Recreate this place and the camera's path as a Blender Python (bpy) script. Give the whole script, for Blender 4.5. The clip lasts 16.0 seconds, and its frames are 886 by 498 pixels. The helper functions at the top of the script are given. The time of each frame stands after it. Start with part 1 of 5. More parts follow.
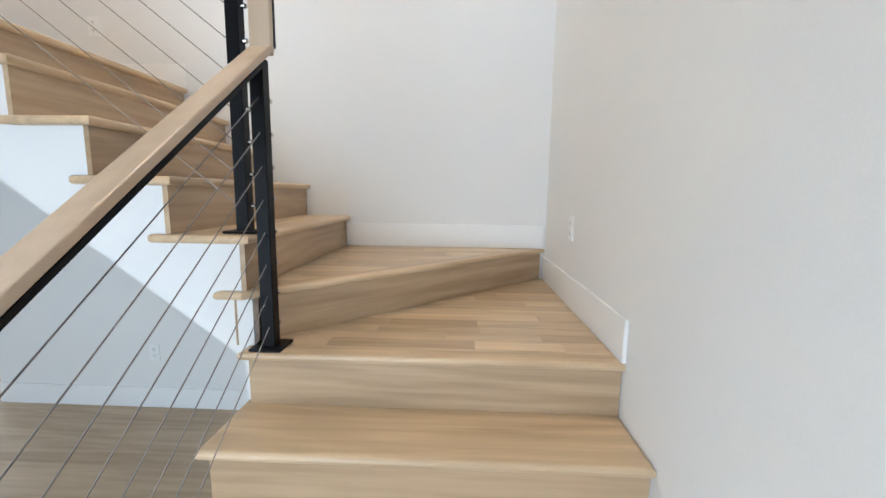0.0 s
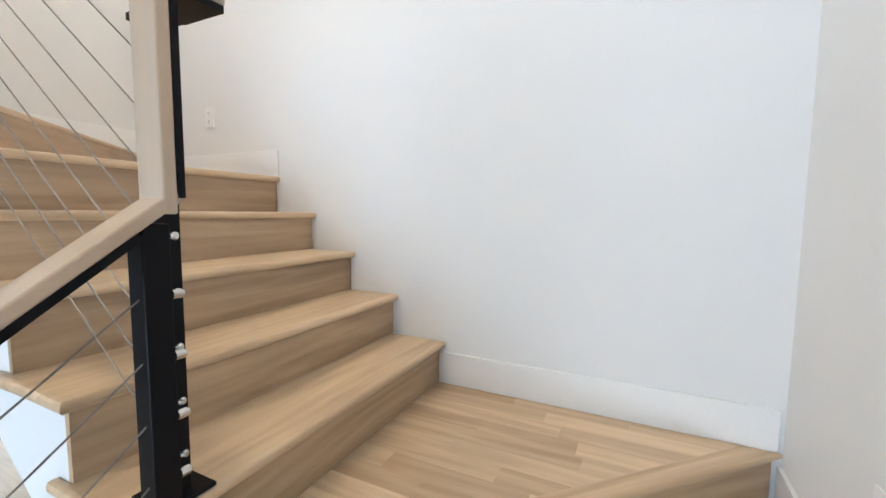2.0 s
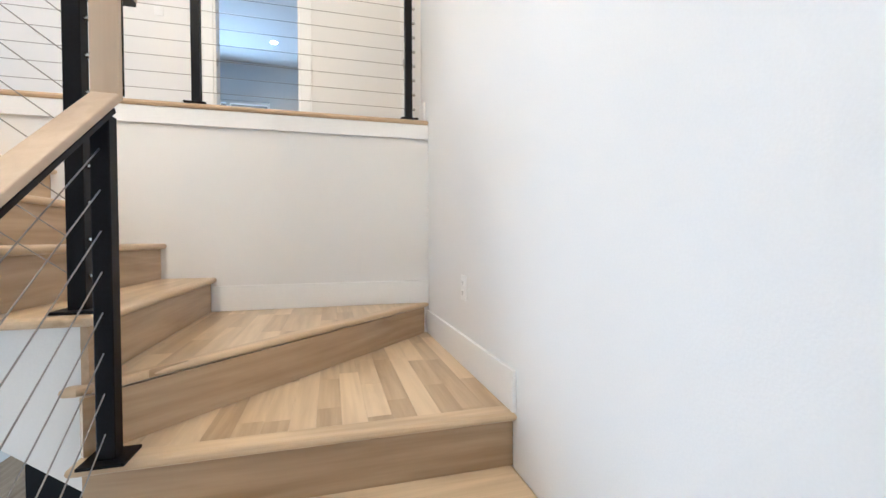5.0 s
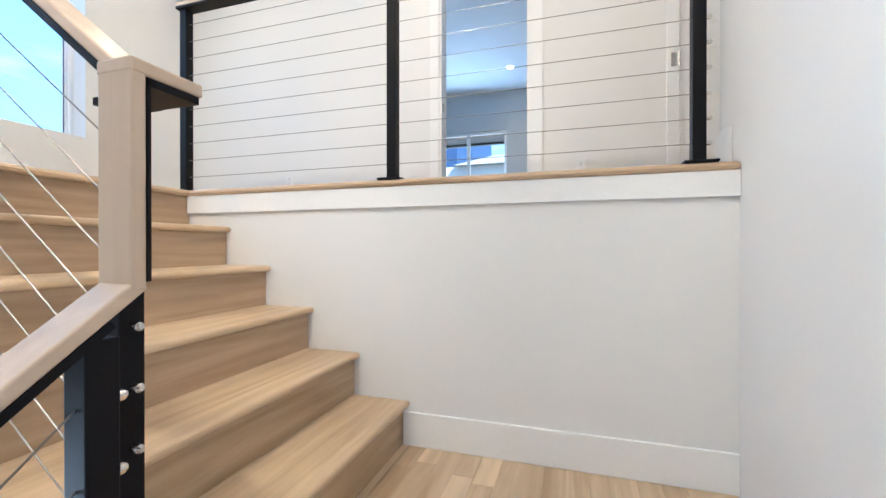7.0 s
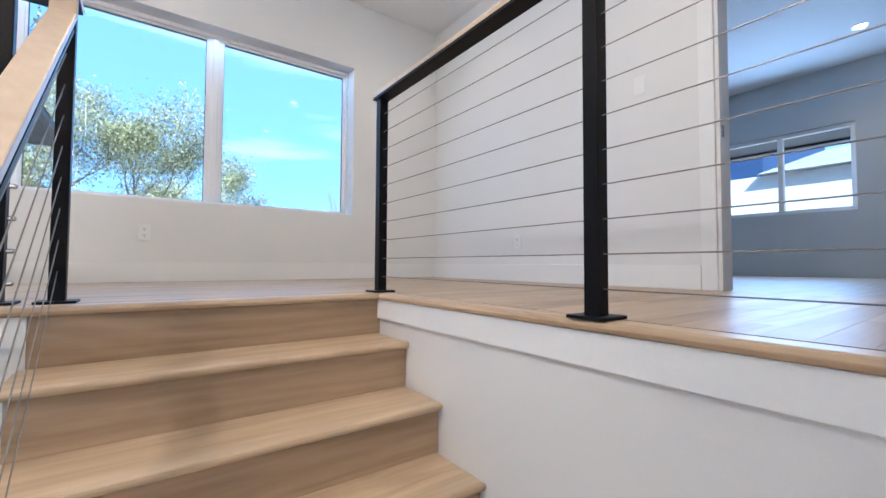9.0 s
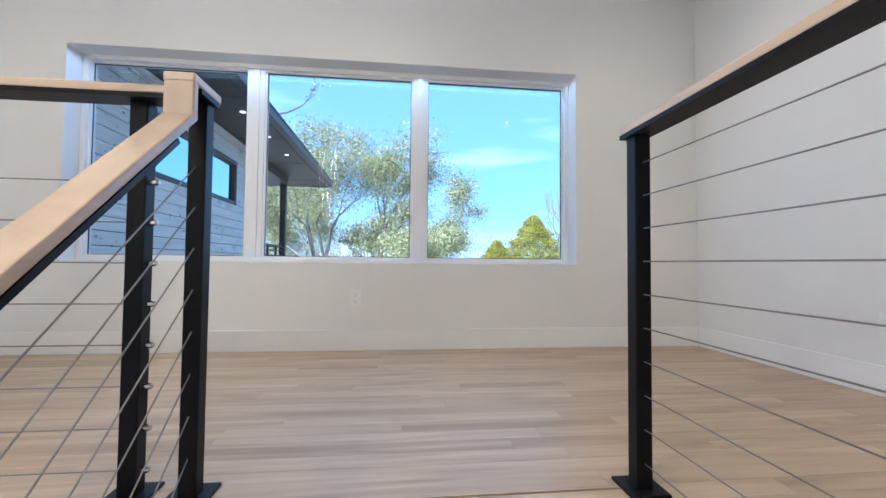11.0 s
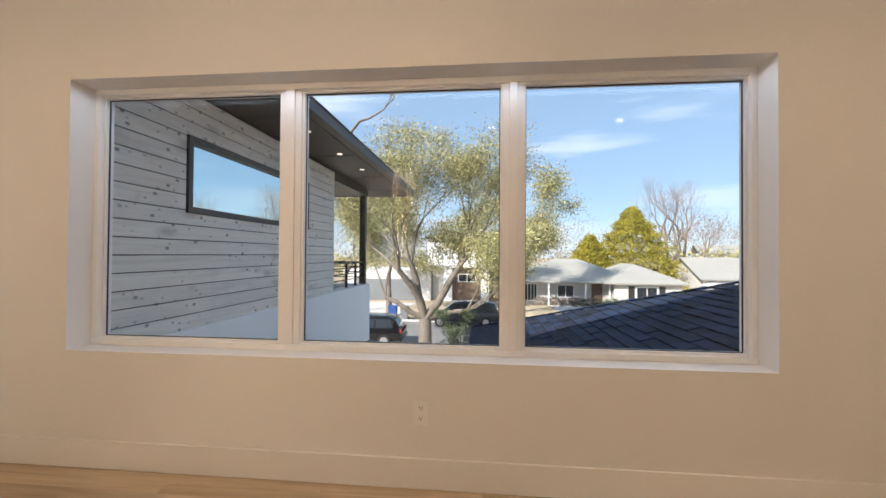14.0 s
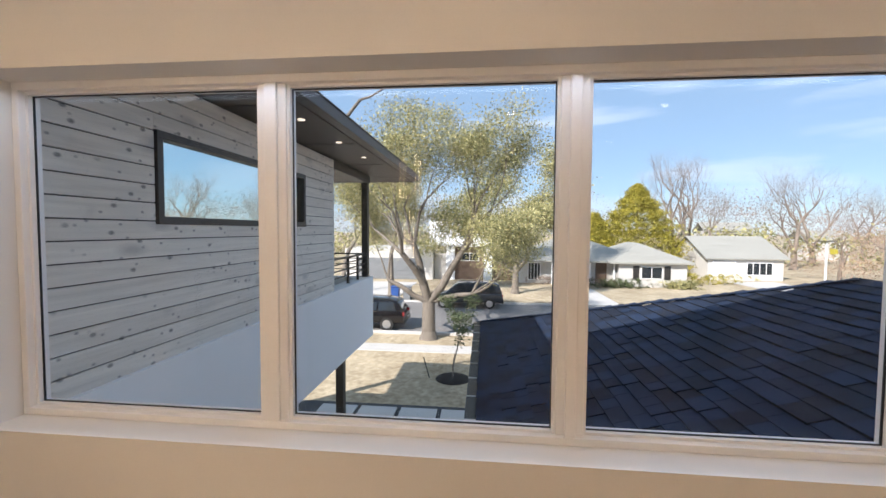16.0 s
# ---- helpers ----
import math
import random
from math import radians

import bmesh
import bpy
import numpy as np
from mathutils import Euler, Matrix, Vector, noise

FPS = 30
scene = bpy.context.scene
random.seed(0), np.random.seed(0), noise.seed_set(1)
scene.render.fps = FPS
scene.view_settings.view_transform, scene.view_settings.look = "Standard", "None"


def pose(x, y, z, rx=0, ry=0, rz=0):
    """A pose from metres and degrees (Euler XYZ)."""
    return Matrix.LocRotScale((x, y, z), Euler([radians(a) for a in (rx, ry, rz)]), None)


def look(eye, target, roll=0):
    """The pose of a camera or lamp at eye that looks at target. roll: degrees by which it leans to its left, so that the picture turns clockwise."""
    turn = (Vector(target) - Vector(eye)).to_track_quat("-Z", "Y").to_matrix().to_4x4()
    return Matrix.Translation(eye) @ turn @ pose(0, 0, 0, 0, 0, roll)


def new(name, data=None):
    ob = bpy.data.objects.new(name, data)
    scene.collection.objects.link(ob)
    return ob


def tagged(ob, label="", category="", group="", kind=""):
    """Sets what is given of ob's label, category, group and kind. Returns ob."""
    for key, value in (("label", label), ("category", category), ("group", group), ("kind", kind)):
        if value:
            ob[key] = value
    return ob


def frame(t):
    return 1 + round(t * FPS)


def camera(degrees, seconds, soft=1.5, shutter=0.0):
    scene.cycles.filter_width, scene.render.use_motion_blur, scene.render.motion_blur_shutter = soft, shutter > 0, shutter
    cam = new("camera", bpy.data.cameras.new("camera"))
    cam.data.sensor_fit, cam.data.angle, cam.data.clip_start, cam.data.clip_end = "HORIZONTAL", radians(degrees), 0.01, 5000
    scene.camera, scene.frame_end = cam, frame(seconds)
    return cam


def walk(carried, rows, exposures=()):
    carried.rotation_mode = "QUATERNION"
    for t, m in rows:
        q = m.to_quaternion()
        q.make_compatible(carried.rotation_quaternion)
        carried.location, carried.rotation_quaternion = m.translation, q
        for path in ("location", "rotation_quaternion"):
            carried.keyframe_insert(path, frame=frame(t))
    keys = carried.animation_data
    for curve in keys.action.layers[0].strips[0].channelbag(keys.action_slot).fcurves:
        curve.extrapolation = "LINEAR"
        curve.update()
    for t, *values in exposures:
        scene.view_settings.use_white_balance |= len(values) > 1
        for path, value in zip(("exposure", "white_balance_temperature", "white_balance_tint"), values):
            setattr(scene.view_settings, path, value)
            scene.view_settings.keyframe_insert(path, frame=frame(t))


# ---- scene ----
cam = camera(94.4, 16.0)

PATH = [
    (0, (-2.625, -3.043, 0.737), (-0.645, -2.961, 0.464), 0.7),
    (0.5, (-2.374, -3.063, 0.791), (-0.403, -2.853, 0.522), -0.2),
    (1, (-2.098, -3.117, 0.909), (-0.152, -2.723, 0.67), 0.3),
    (1.5, (-1.876, -3.11, 1.02), (0.019, -2.504, 0.814), 0.6),
    (2, (-1.673, -3.126, 1.175), (0.121, -2.259, 0.999), 0.6),
    (2.5, (-1.481, -3.151, 1.317), (0.171, -2.036, 1.156), -0.5),
    (3, (-1.319, -3.091, 1.445), (0.17, -1.763, 1.301), -0.6),
    (3.5, (-1.131, -3.048, 1.586), (0.162, -1.528, 1.455), -0.8),
    (4, (-0.879, -2.987, 1.688), (0.198, -1.304, 1.589), -0.4),
    (4.2, (-0.802, -2.938, 1.748), (0.175, -1.195, 1.657), -0.3),
    (6.3, (-0.541, -1.933, 2.218), (-0.758, 0.055, 2.209), 0.0),
    (6.5, (-0.567, -1.86, 2.261), (-0.883, 0.115, 2.238), 0.0),
    (7, (-0.563, -1.684, 2.426), (-1.16, 0.225, 2.421), -0.0),
    (7.5, (-0.479, -1.482, 2.537), (-1.371, 0.308, 2.557), -0.0),
    (8, (-0.544, -1.322, 2.648), (-1.685, 0.319, 2.693), 0.1),
    (8.5, (-0.626, -1.175, 2.803), (-2.02, 0.257, 2.866), 0.1),
    (9, (-0.697, -0.943, 2.869), (-2.311, 0.237, 2.945), 0.3),
    (9.5, (-0.813, -0.809, 2.985), (-2.6, 0.084, 3.062), 0.2),
    (10, (-1.044, -0.738, 3.057), (-2.941, -0.111, 3.138), 0.3),
    (10.2, (-1.138, -0.712, 3.114), (-3.065, -0.181, 3.195), 0.4),
    (12.3, (-1.921, -0.606, 3.533), (-3.92, -0.66, 3.59), 0.4),
    (12.5, (-1.99, -0.593, 3.533), (-3.988, -0.671, 3.592), 0.4),
    (13, (-2.165, -0.564, 3.665), (-4.16, -0.695, 3.712), 0.4),
    (13.5, (-2.307, -0.616, 3.757), (-4.3, -0.784, 3.792), 0.4),
    (14, (-2.428, -0.642, 3.864), (-4.419, -0.838, 3.89), 0.4),
    (14.5, (-2.612, -0.642, 3.933), (-4.601, -0.851, 3.937), 0.4),
    (15, (-2.768, -0.692, 4.038), (-4.757, -0.9, 4.015), 0.4),
    (15.5, (-2.897, -0.774, 4.147), (-4.886, -0.969, 4.088), 0.4),
    (16, (-2.965, -0.828, 4.171), (-4.953, -1.029, 4.079), 0.4),
]
EXPOSURES = [
    (0.0, 1.83, 4780, 3), (0.6, 1.91, 4730, 3), (1.5, 1.99, 4640, 3), (3.0, 1.99, 4630, 3), (4.2, 1.95, 4600, 4), (6.3, 1.98, 4400, 2), (8.0, 1.78, 4300, 6), (9.0, 1.42, 4270, 7), (10.2, 1.28, 4280, 7),
    (12.3, 1.28, 4560, 2), (13.0, 1.08, 5050, 6), (14.0, 0.82, 5960, 13), (15.0, 0.78, 5880, 13), (16.0, 0.74, 5860, 14)]
walk(cam, [(t, look(eye, target, roll)) for t, eye, target, roll in PATH], EXPOSURES)

# ---- plan ----
R = 0.195                       # rise of a step
FLOOR = -4 * R                  # lower floor
UPPER = 14 * R                  # upper floor
CEIL = 5.45
SOUTH, WEST, NORTH = -3.587, -4.415, 1.667
GROUND = -1.15
G1, G2, G3 = 0.245, 0.2555, 0.2465          # goings of the three flights
X1 = -1.338                     # nosing of step 1
Y3 = -2.335                     # nosing of step 3
X9 = -1.243                     # nosing of step 9
EDGE1, EDGE2, EDGE3 = -2.30, -1.29, -1.255   # open edges of the treads
LIP = 0.028                     # overhang of a nosing
TREAD = 0.03

# ---- world, sun, lamps ----
SUN_DIR = Vector((-0.62, 0.50, -0.58)).normalized()
sky_el = math.asin(-SUN_DIR.z)
sky_az = math.atan2(-SUN_DIR.x, -SUN_DIR.y)
world = bpy.data.worlds.new("world")
scene.world = world
world.use_nodes = True
wn, wl = world.node_tree.nodes, world.node_tree.links
sky = wn.new("ShaderNodeTexSky")
sky.sky_type, sky.sun_disc = "NISHITA", False
sky.sun_elevation, sky.sun_rotation = sky_el, sky_az
sky.air_density, sky.dust_density, sky.ozone_density = 0.85, 0.12, 1.1
wco = wn.new("ShaderNodeTexCoord")
wmap = wn.new("ShaderNodeMapping")
wmap.inputs["Scale"].default_value = (1.2, 0.8, 7.0)
wnoise = wn.new("ShaderNodeTexNoise")
wnoise.inputs["Scale"].default_value, wnoise.inputs["Detail"].default_value = 2.2, 7
wramp = wn.new("ShaderNodeValToRGB")
wramp.color_ramp.elements[0].position, wramp.color_ramp.elements[1].position = 0.5, 0.75
wramp.color_ramp.elements[0].color = (0.0, 0.0, 0.0, 1)
wmix = wn.new("ShaderNodeMixRGB")
wmix.inputs["Color2"].default_value = (4.0, 4.4, 4.8, 1)
veil = wn.new("ShaderNodeMixRGB")                # thin high haze that evens out the sky
veil.inputs["Fac"].default_value, veil.inputs["Color2"].default_value = 0.78, (1.55, 2.2, 2.75, 1)
wl.new(wco.outputs["Generated"], wmap.inputs["Vector"])
wl.new(wmap.outputs["Vector"], wnoise.inputs["Vector"])
wl.new(wnoise.outputs["Fac"], wramp.inputs["Fac"])
wl.new(wramp.outputs["Color"], wmix.inputs["Fac"])
wl.new(sky.outputs["Color"], veil.inputs["Color1"])
wl.new(veil.outputs["Color"], wmix.inputs["Color1"])
wl.new(wmix.outputs["Color"], wn["Background"].inputs["Color"])
wn["Background"].inputs["Strength"].default_value = 0.15

sun = new("sun", bpy.data.lights.new("sun", "SUN"))
sun.data.energy, sun.data.angle, sun.data.color = 5.0, radians(0.6), (1.0, 0.91, 0.77)
sun.matrix_world = look((20, -20, 20), Vector((20, -20, 20)) + SUN_DIR)

WARM = (1.0, 0.60, 0.25)
COOL = (0.80, 0.90, 1.0)


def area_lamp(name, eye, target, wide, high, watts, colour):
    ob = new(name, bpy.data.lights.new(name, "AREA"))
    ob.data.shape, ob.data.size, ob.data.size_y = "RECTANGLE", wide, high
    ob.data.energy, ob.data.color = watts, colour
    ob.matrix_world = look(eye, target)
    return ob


def spot_lamp(name, at, watts):
    ob = new(name, bpy.data.lights.new(name, "SPOT"))
    ob.data.energy, ob.data.color, ob.data.spot_size, ob.data.spot_blend, ob.data.shadow_soft_size = watts, WARM, radians(150), 1.0, 0.06
    ob.matrix_world = look(at, (at[0], at[1] + 0.001, at[2] - 1))
    return ob


# lamps that stand in for daylight at the windows, seen and unseen
area_lamp("window_daylight", (-4.40, -1.08, 4.06), (0, -1.08, 3.7), 3.4, 1.35, 4, COOL)
area_lamp("window_skylight", (-4.47, -1.08, 4.765), (-4.25, -1.08, 3.3), 3.4, 0.1, 2.5, COOL)
# Fill added to brighten the stair's side; its west window is unseen.
area_lamp("lower_west_fill", (-4.58, -1.7, 0.25), (0, -1.4, -0.9), 2.2, 1.3, 24, (1.0, 0.93, 0.84))
# Fill added for the dim lower room; its north window is unseen.
area_lamp("lower_north_fill", (-0.3, 5.02, 0.65), (-0.3, 0, 0.65), 2.4, 1.9, 7.5, (1.0, 0.95, 0.88))
area_lamp("patio_daylight", (3.2, 0.22, 0.4), (2.0, 4, 0.2), 4.4, 2.2, 95, (1.0, 0.93, 0.82))
area_lamp("bedroom_daylight", (-2.5, 6.1, 4.15), (-1.5, 1, 3.9), 1.4, 1.0, 14, COOL)
# The last downlight is unseen, added at the row's spacing to light the hall.
DOWNLIGHTS = [(-1.84, 0.946), (-1.67, -0.553), (-3.55, 0.946), (-3.55, -0.9), (-3.55, -2.75), (-0.13, 0.946)]
for lx, ly in DOWNLIGHTS:
    spot_lamp("downlight_beam", (lx, ly, CEIL - 0.03), 9.5)
spot_lamp("bedroom_beam", (-1.54, 5.2, CEIL - 0.03), 15)
chandelier_glow = new("chandelier_glow", bpy.data.lights.new("chandelier_glow", "POINT"))
chandelier_glow.data.energy, chandelier_glow.data.color, chandelier_glow.data.shadow_soft_size = 29, (1.0, 0.70, 0.42), 0.015
chandelier_glow.location = (-1.40, -1.73, 4.45)

# ---- materials ----


def material(name):
    m = bpy.data.materials.new(name)
    m.use_nodes = True
    return m, m.node_tree.nodes, m.node_tree.links, m.node_tree.nodes["Principled BSDF"]


def plain(name, colour, rough=0.5, metal=0.0, emit=0.0, glow=None):
    m, n, l, b = material(name)
    b.inputs["Base Color"].default_value = (*colour, 1)
    b.inputs["Roughness"].default_value, b.inputs["Metallic"].default_value = rough, metal
    if emit:
        b.inputs["Emission Color"].default_value = (*(glow or colour), 1)
        b.inputs["Emission Strength"].default_value = emit
    return m


def mottled(name, dark, light, scale=3.0, fine=60.0, rough=0.6, bump=0.1, metal=0.0, stretch=(1, 1, 1), per_piece=0.0, islands=False):
    """Two scales of noise between two colours, with fine relief; per_piece: how far single pieces differ."""
    m, n, l, b = material(name)
    geo = n.new("ShaderNodeNewGeometry")
    mp = n.new("ShaderNodeMapping")
    mp.inputs["Scale"].default_value = stretch
    l.new(geo.outputs["Position"], mp.inputs["Vector"])
    a, f = n.new("ShaderNodeTexNoise"), n.new("ShaderNodeTexNoise")
    for tex, sc, de in ((a, scale, 4), (f, fine, 5)):
        tex.inputs["Scale"].default_value, tex.inputs["Detail"].default_value = sc, de
        l.new(mp.outputs["Vector"], tex.inputs["Vector"])
    add = n.new("ShaderNodeMath")
    add.operation = "ADD"
    half = n.new("ShaderNodeMath")
    half.operation, half.inputs[1].default_value = "MULTIPLY", 0.5
    l.new(a.outputs["Fac"], add.inputs[0]), l.new(f.outputs["Fac"], add.inputs[1]), l.new(add.outputs[0], half.inputs[0])
    fac = half.outputs[0]
    if per_piece:
        rnd = n.new("ShaderNodeNewGeometry").outputs["Random Per Island"] if islands else n.new("ShaderNodeObjectInfo").outputs["Random"]
        mr = n.new("ShaderNodeMapRange")
        mr.inputs["To Min"].default_value, mr.inputs["To Max"].default_value = -per_piece, per_piece
        plus = n.new("ShaderNodeMath")
        plus.operation = "ADD"
        l.new(rnd, mr.inputs["Value"]), l.new(mr.outputs["Result"], plus.inputs[0]), l.new(fac, plus.inputs[1])
        fac = plus.outputs[0]
    ramp = n.new("ShaderNodeValToRGB")
    ramp.color_ramp.elements[0].position, ramp.color_ramp.elements[1].position = 0.3, 0.7
    ramp.color_ramp.elements[0].color, ramp.color_ramp.elements[1].color = (*dark, 1), (*light, 1)
    l.new(fac, ramp.inputs["Fac"]), l.new(ramp.outputs["Color"], b.inputs["Base Color"])
    bp = n.new("ShaderNodeBump")
    bp.inputs["Strength"].default_value, bp.inputs["Distance"].default_value = bump, 0.01
    l.new(f.outputs["Fac"], bp.inputs["Height"]), l.new(bp.outputs["Normal"], b.inputs["Normal"])
    b.inputs["Roughness"].default_value, b.inputs["Metallic"].default_value = rough, metal
    return m


def oak(name, axis, dark=(0.37, 0.26, 0.145), light=(0.70, 0.545, 0.345), rough=0.38, per_piece=0.25, turn=0.0):
    """Pale oak with the grain along an axis (0, 1 or 2): long figure, fine pores, a few darker streaks."""
    m, n, l, b = material(name)
    geo = n.new("ShaderNodeNewGeometry")
    info = n.new("ShaderNodeObjectInfo")
    off = n.new("ShaderNodeMath")
    off.operation, off.inputs[1].default_value = "MULTIPLY", 37.0
    l.new(info.outputs["Random"], off.inputs[0])
    shift = n.new("ShaderNodeVectorMath")
    l.new(geo.outputs["Position"], shift.inputs[0]), l.new(off.outputs[0], shift.inputs[1])
    mp, mf = n.new("ShaderNodeMapping"), n.new("ShaderNodeMapping")
    long = [9.0, 9.0, 9.0]
    long[axis] = 0.9
    fine = [95.0, 95.0, 95.0]
    fine[axis] = 2.5
    mp.inputs["Scale"].default_value, mf.inputs["Scale"].default_value = long, fine
    rot = n.new("ShaderNodeMapping")
    rot.inputs["Rotation"].default_value = (0, 0, turn)
    l.new(shift.outputs[0], rot.inputs["Vector"])
    l.new(rot.outputs["Vector"], mp.inputs["Vector"]), l.new(rot.outputs["Vector"], mf.inputs["Vector"])
    a, f = n.new("ShaderNodeTexNoise"), n.new("ShaderNodeTexNoise")
    a.inputs["Scale"].default_value, a.inputs["Detail"].default_value, a.inputs["Distortion"].default_value = 1.0, 5, 1.4
    f.inputs["Scale"].default_value, f.inputs["Detail"].default_value = 1.0, 4
    l.new(mp.outputs["Vector"], a.inputs["Vector"]), l.new(mf.outputs["Vector"], f.inputs["Vector"])
    mix = n.new("ShaderNodeMath")
    mix.operation, mix.inputs[1].default_value = "MULTIPLY_ADD", 0.80
    fs = n.new("ShaderNodeMath")
    fs.operation, fs.inputs[1].default_value = "MULTIPLY", 0.20
    l.new(f.outputs["Fac"], fs.inputs[0]), l.new(a.outputs["Fac"], mix.inputs[0]), l.new(fs.outputs[0], mix.inputs[2])
    # arched growth rings, as cut boards show them
    mw, wave, ws, figure = n.new("ShaderNodeMapping"), n.new("ShaderNodeTexWave"), n.new("ShaderNodeMath"), n.new("ShaderNodeMath")
    ring = [1.0, 1.0, 1.0]
    ring[axis] = 0.10
    mw.inputs["Scale"].default_value = ring
    wave.wave_type, wave.rings_direction = "RINGS", "XYZ"[axis]
    wave.inputs["Scale"].default_value, wave.inputs["Distortion"].default_value, wave.inputs["Detail"].default_value, wave.inputs["Detail Scale"].default_value = 7.0, 11.0, 3.0, 1.1
    ws.operation, ws.inputs[1].default_value, ws.inputs[2].default_value = "MULTIPLY_ADD", 0.09, -0.045
    figure.operation = "ADD"
    l.new(rot.outputs["Vector"], mw.inputs["Vector"]), l.new(mw.outputs["Vector"], wave.inputs["Vector"])
    l.new(wave.outputs["Fac"], ws.inputs[0]), l.new(ws.outputs[0], figure.inputs[0]), l.new(mix.outputs[0], figure.inputs[1])
    mr = n.new("ShaderNodeMapRange")
    mr.inputs["To Min"].default_value, mr.inputs["To Max"].default_value = -per_piece / 2, per_piece / 2
    l.new(info.outputs["Random"], mr.inputs["Value"])
    tone = n.new("ShaderNodeMath")
    tone.operation = "ADD"
    l.new(figure.outputs[0], tone.inputs[0]), l.new(mr.outputs["Result"], tone.inputs[1])
    ramp = n.new("ShaderNodeValToRGB")
    e = ramp.color_ramp.elements
    e[0].position, e[1].position = 0.22, 0.78
    e[0].color, e[1].color = (*dark, 1), (*light, 1)
    l.new(tone.outputs[0], ramp.inputs["Fac"]), l.new(ramp.outputs["Color"], b.inputs["Base Color"])
    bp = n.new("ShaderNodeBump")
    bp.inputs["Strength"].default_value, bp.inputs["Distance"].default_value = 0.08, 0.004
    l.new(f.outputs["Fac"], bp.inputs["Height"]), l.new(bp.outputs["Normal"], b.inputs["Normal"])
    b.inputs["Roughness"].default_value = rough
    return m


def pane_glass(name, tint=(1, 1, 1), body=0.0):
    """A thin pane: clear, with the gloss of glass."""
    m, n, l, b = material(name)
    n.remove(b)
    clear, gloss, mix, fr = n.new("ShaderNodeBsdfTransparent"), n.new("ShaderNodeBsdfGlossy"), n.new("ShaderNodeMixShader"), n.new("ShaderNodeLayerWeight")
    clear.inputs["Color"].default_value = (*tint, 1)
    gloss.inputs["Roughness"].default_value = 0.0
    fr.inputs["Blend"].default_value = 0.5
    five, amount = n.new("ShaderNodeMath"), n.new("ShaderNodeMath")
    five.operation, five.inputs[1].default_value = "POWER", 5.0
    amount.operation, amount.inputs[1].default_value, amount.inputs[2].default_value = "MULTIPLY_ADD", 0.9, 0.015
    l.new(fr.outputs["Facing"], five.inputs[0]), l.new(five.outputs[0], amount.inputs[0]), l.new(amount.outputs[0], mix.inputs[0])
    l.new(clear.outputs[0], mix.inputs[1]), l.new(gloss.outputs[0], mix.inputs[2])
    l.new(mix.outputs[0], n["Material Output"].inputs["Surface"])
    return m


WALL = mottled("wall_paint", (0.735, 0.73, 0.715), (0.775, 0.77, 0.755), 0.8, 180, 0.6, 0.05)
CEILING = mottled("ceiling_paint", (0.78, 0.775, 0.76), (0.82, 0.815, 0.80), 0.8, 150, 0.75, 0.06)
TRIM = mottled("trim_paint", (0.80, 0.80, 0.79), (0.84, 0.84, 0.83), 2.0, 90, 0.35, 0.03)
GREY_WALL = mottled("grey_room_paint", (0.50, 0.52, 0.535), (0.54, 0.56, 0.575), 0.8, 150, 0.65, 0.05)
OAK_X, OAK_Y, OAK_Z = oak("oak_along_x", 0), oak("oak_along_y", 1), oak("oak_along_z", 2, per_piece=0.1)
# Tread oak darkened for the risers: their shade is put into the colour.
SHADED_RISER_X = oak("oak_riser_x_shaded", 0, (0.29, 0.20, 0.11), (0.56, 0.415, 0.255))
SHADED_RISER_Y = oak("oak_riser_y_shaded", 1, (0.29, 0.20, 0.11), (0.56, 0.415, 0.255))
SHADED_RISER_D = (oak("oak_riser_diagonal_shaded", 0, (0.29, 0.20, 0.11), (0.56, 0.415, 0.255), turn=math.pi / 4), oak("oak_riser_diagonal_shaded", 0, (0.29, 0.20, 0.11), (0.56, 0.415, 0.255), turn=-math.pi / 4))
NOSE_D = (oak("oak_nosing_diagonal", 0, turn=math.pi / 4), oak("oak_nosing_diagonal", 0, turn=-math.pi / 4))
RAIL_X = oak("rail_oak_x", 0, (0.43, 0.33, 0.225), (0.57, 0.46, 0.335), 0.32, 0.05)
RAIL_Y = oak("rail_oak_y", 1, (0.43, 0.33, 0.225), (0.57, 0.46, 0.335), 0.42, 0.05)
RAIL_Z = oak("rail_oak_z", 2, (0.43, 0.33, 0.225), (0.57, 0.46, 0.335), 0.42, 0.05)
WINDER_BOARD = oak("winder_board_oak", 1, (0.38, 0.27, 0.15), (0.70, 0.55, 0.355), 0.3, 0.42)
BOARD = oak("floor_board_oak", 1, (0.29, 0.205, 0.115), (0.54, 0.42, 0.275), 0.4, 0.26)
STEEL = mottled("black_steel", (0.004, 0.004, 0.005), (0.008, 0.008, 0.009), 6, 200, 0.42, 0.03)
STEEL.node_tree.nodes["Principled BSDF"].inputs["Specular IOR Level"].default_value = 0.13
CABLE = plain("steel_cable", (0.27, 0.255, 0.235), 0.4, 0.85)
CHROME = plain("brushed_steel", (0.62, 0.60, 0.57), 0.25, 1.0)
PLASTIC = plain("white_plastic", (0.80, 0.80, 0.79), 0.3)
SLOT = plain("dark_slot", (0.02, 0.02, 0.02), 0.6)
FRAME = mottled("window_frame_vinyl", (0.78, 0.78, 0.78), (0.82, 0.82, 0.82), 3, 100, 0.35, 0.02)
GASKET = plain("black_gasket", (0.012, 0.012, 0.012), 0.5)
GLASS = pane_glass("clear_pane")

# ---- mesh helpers ----


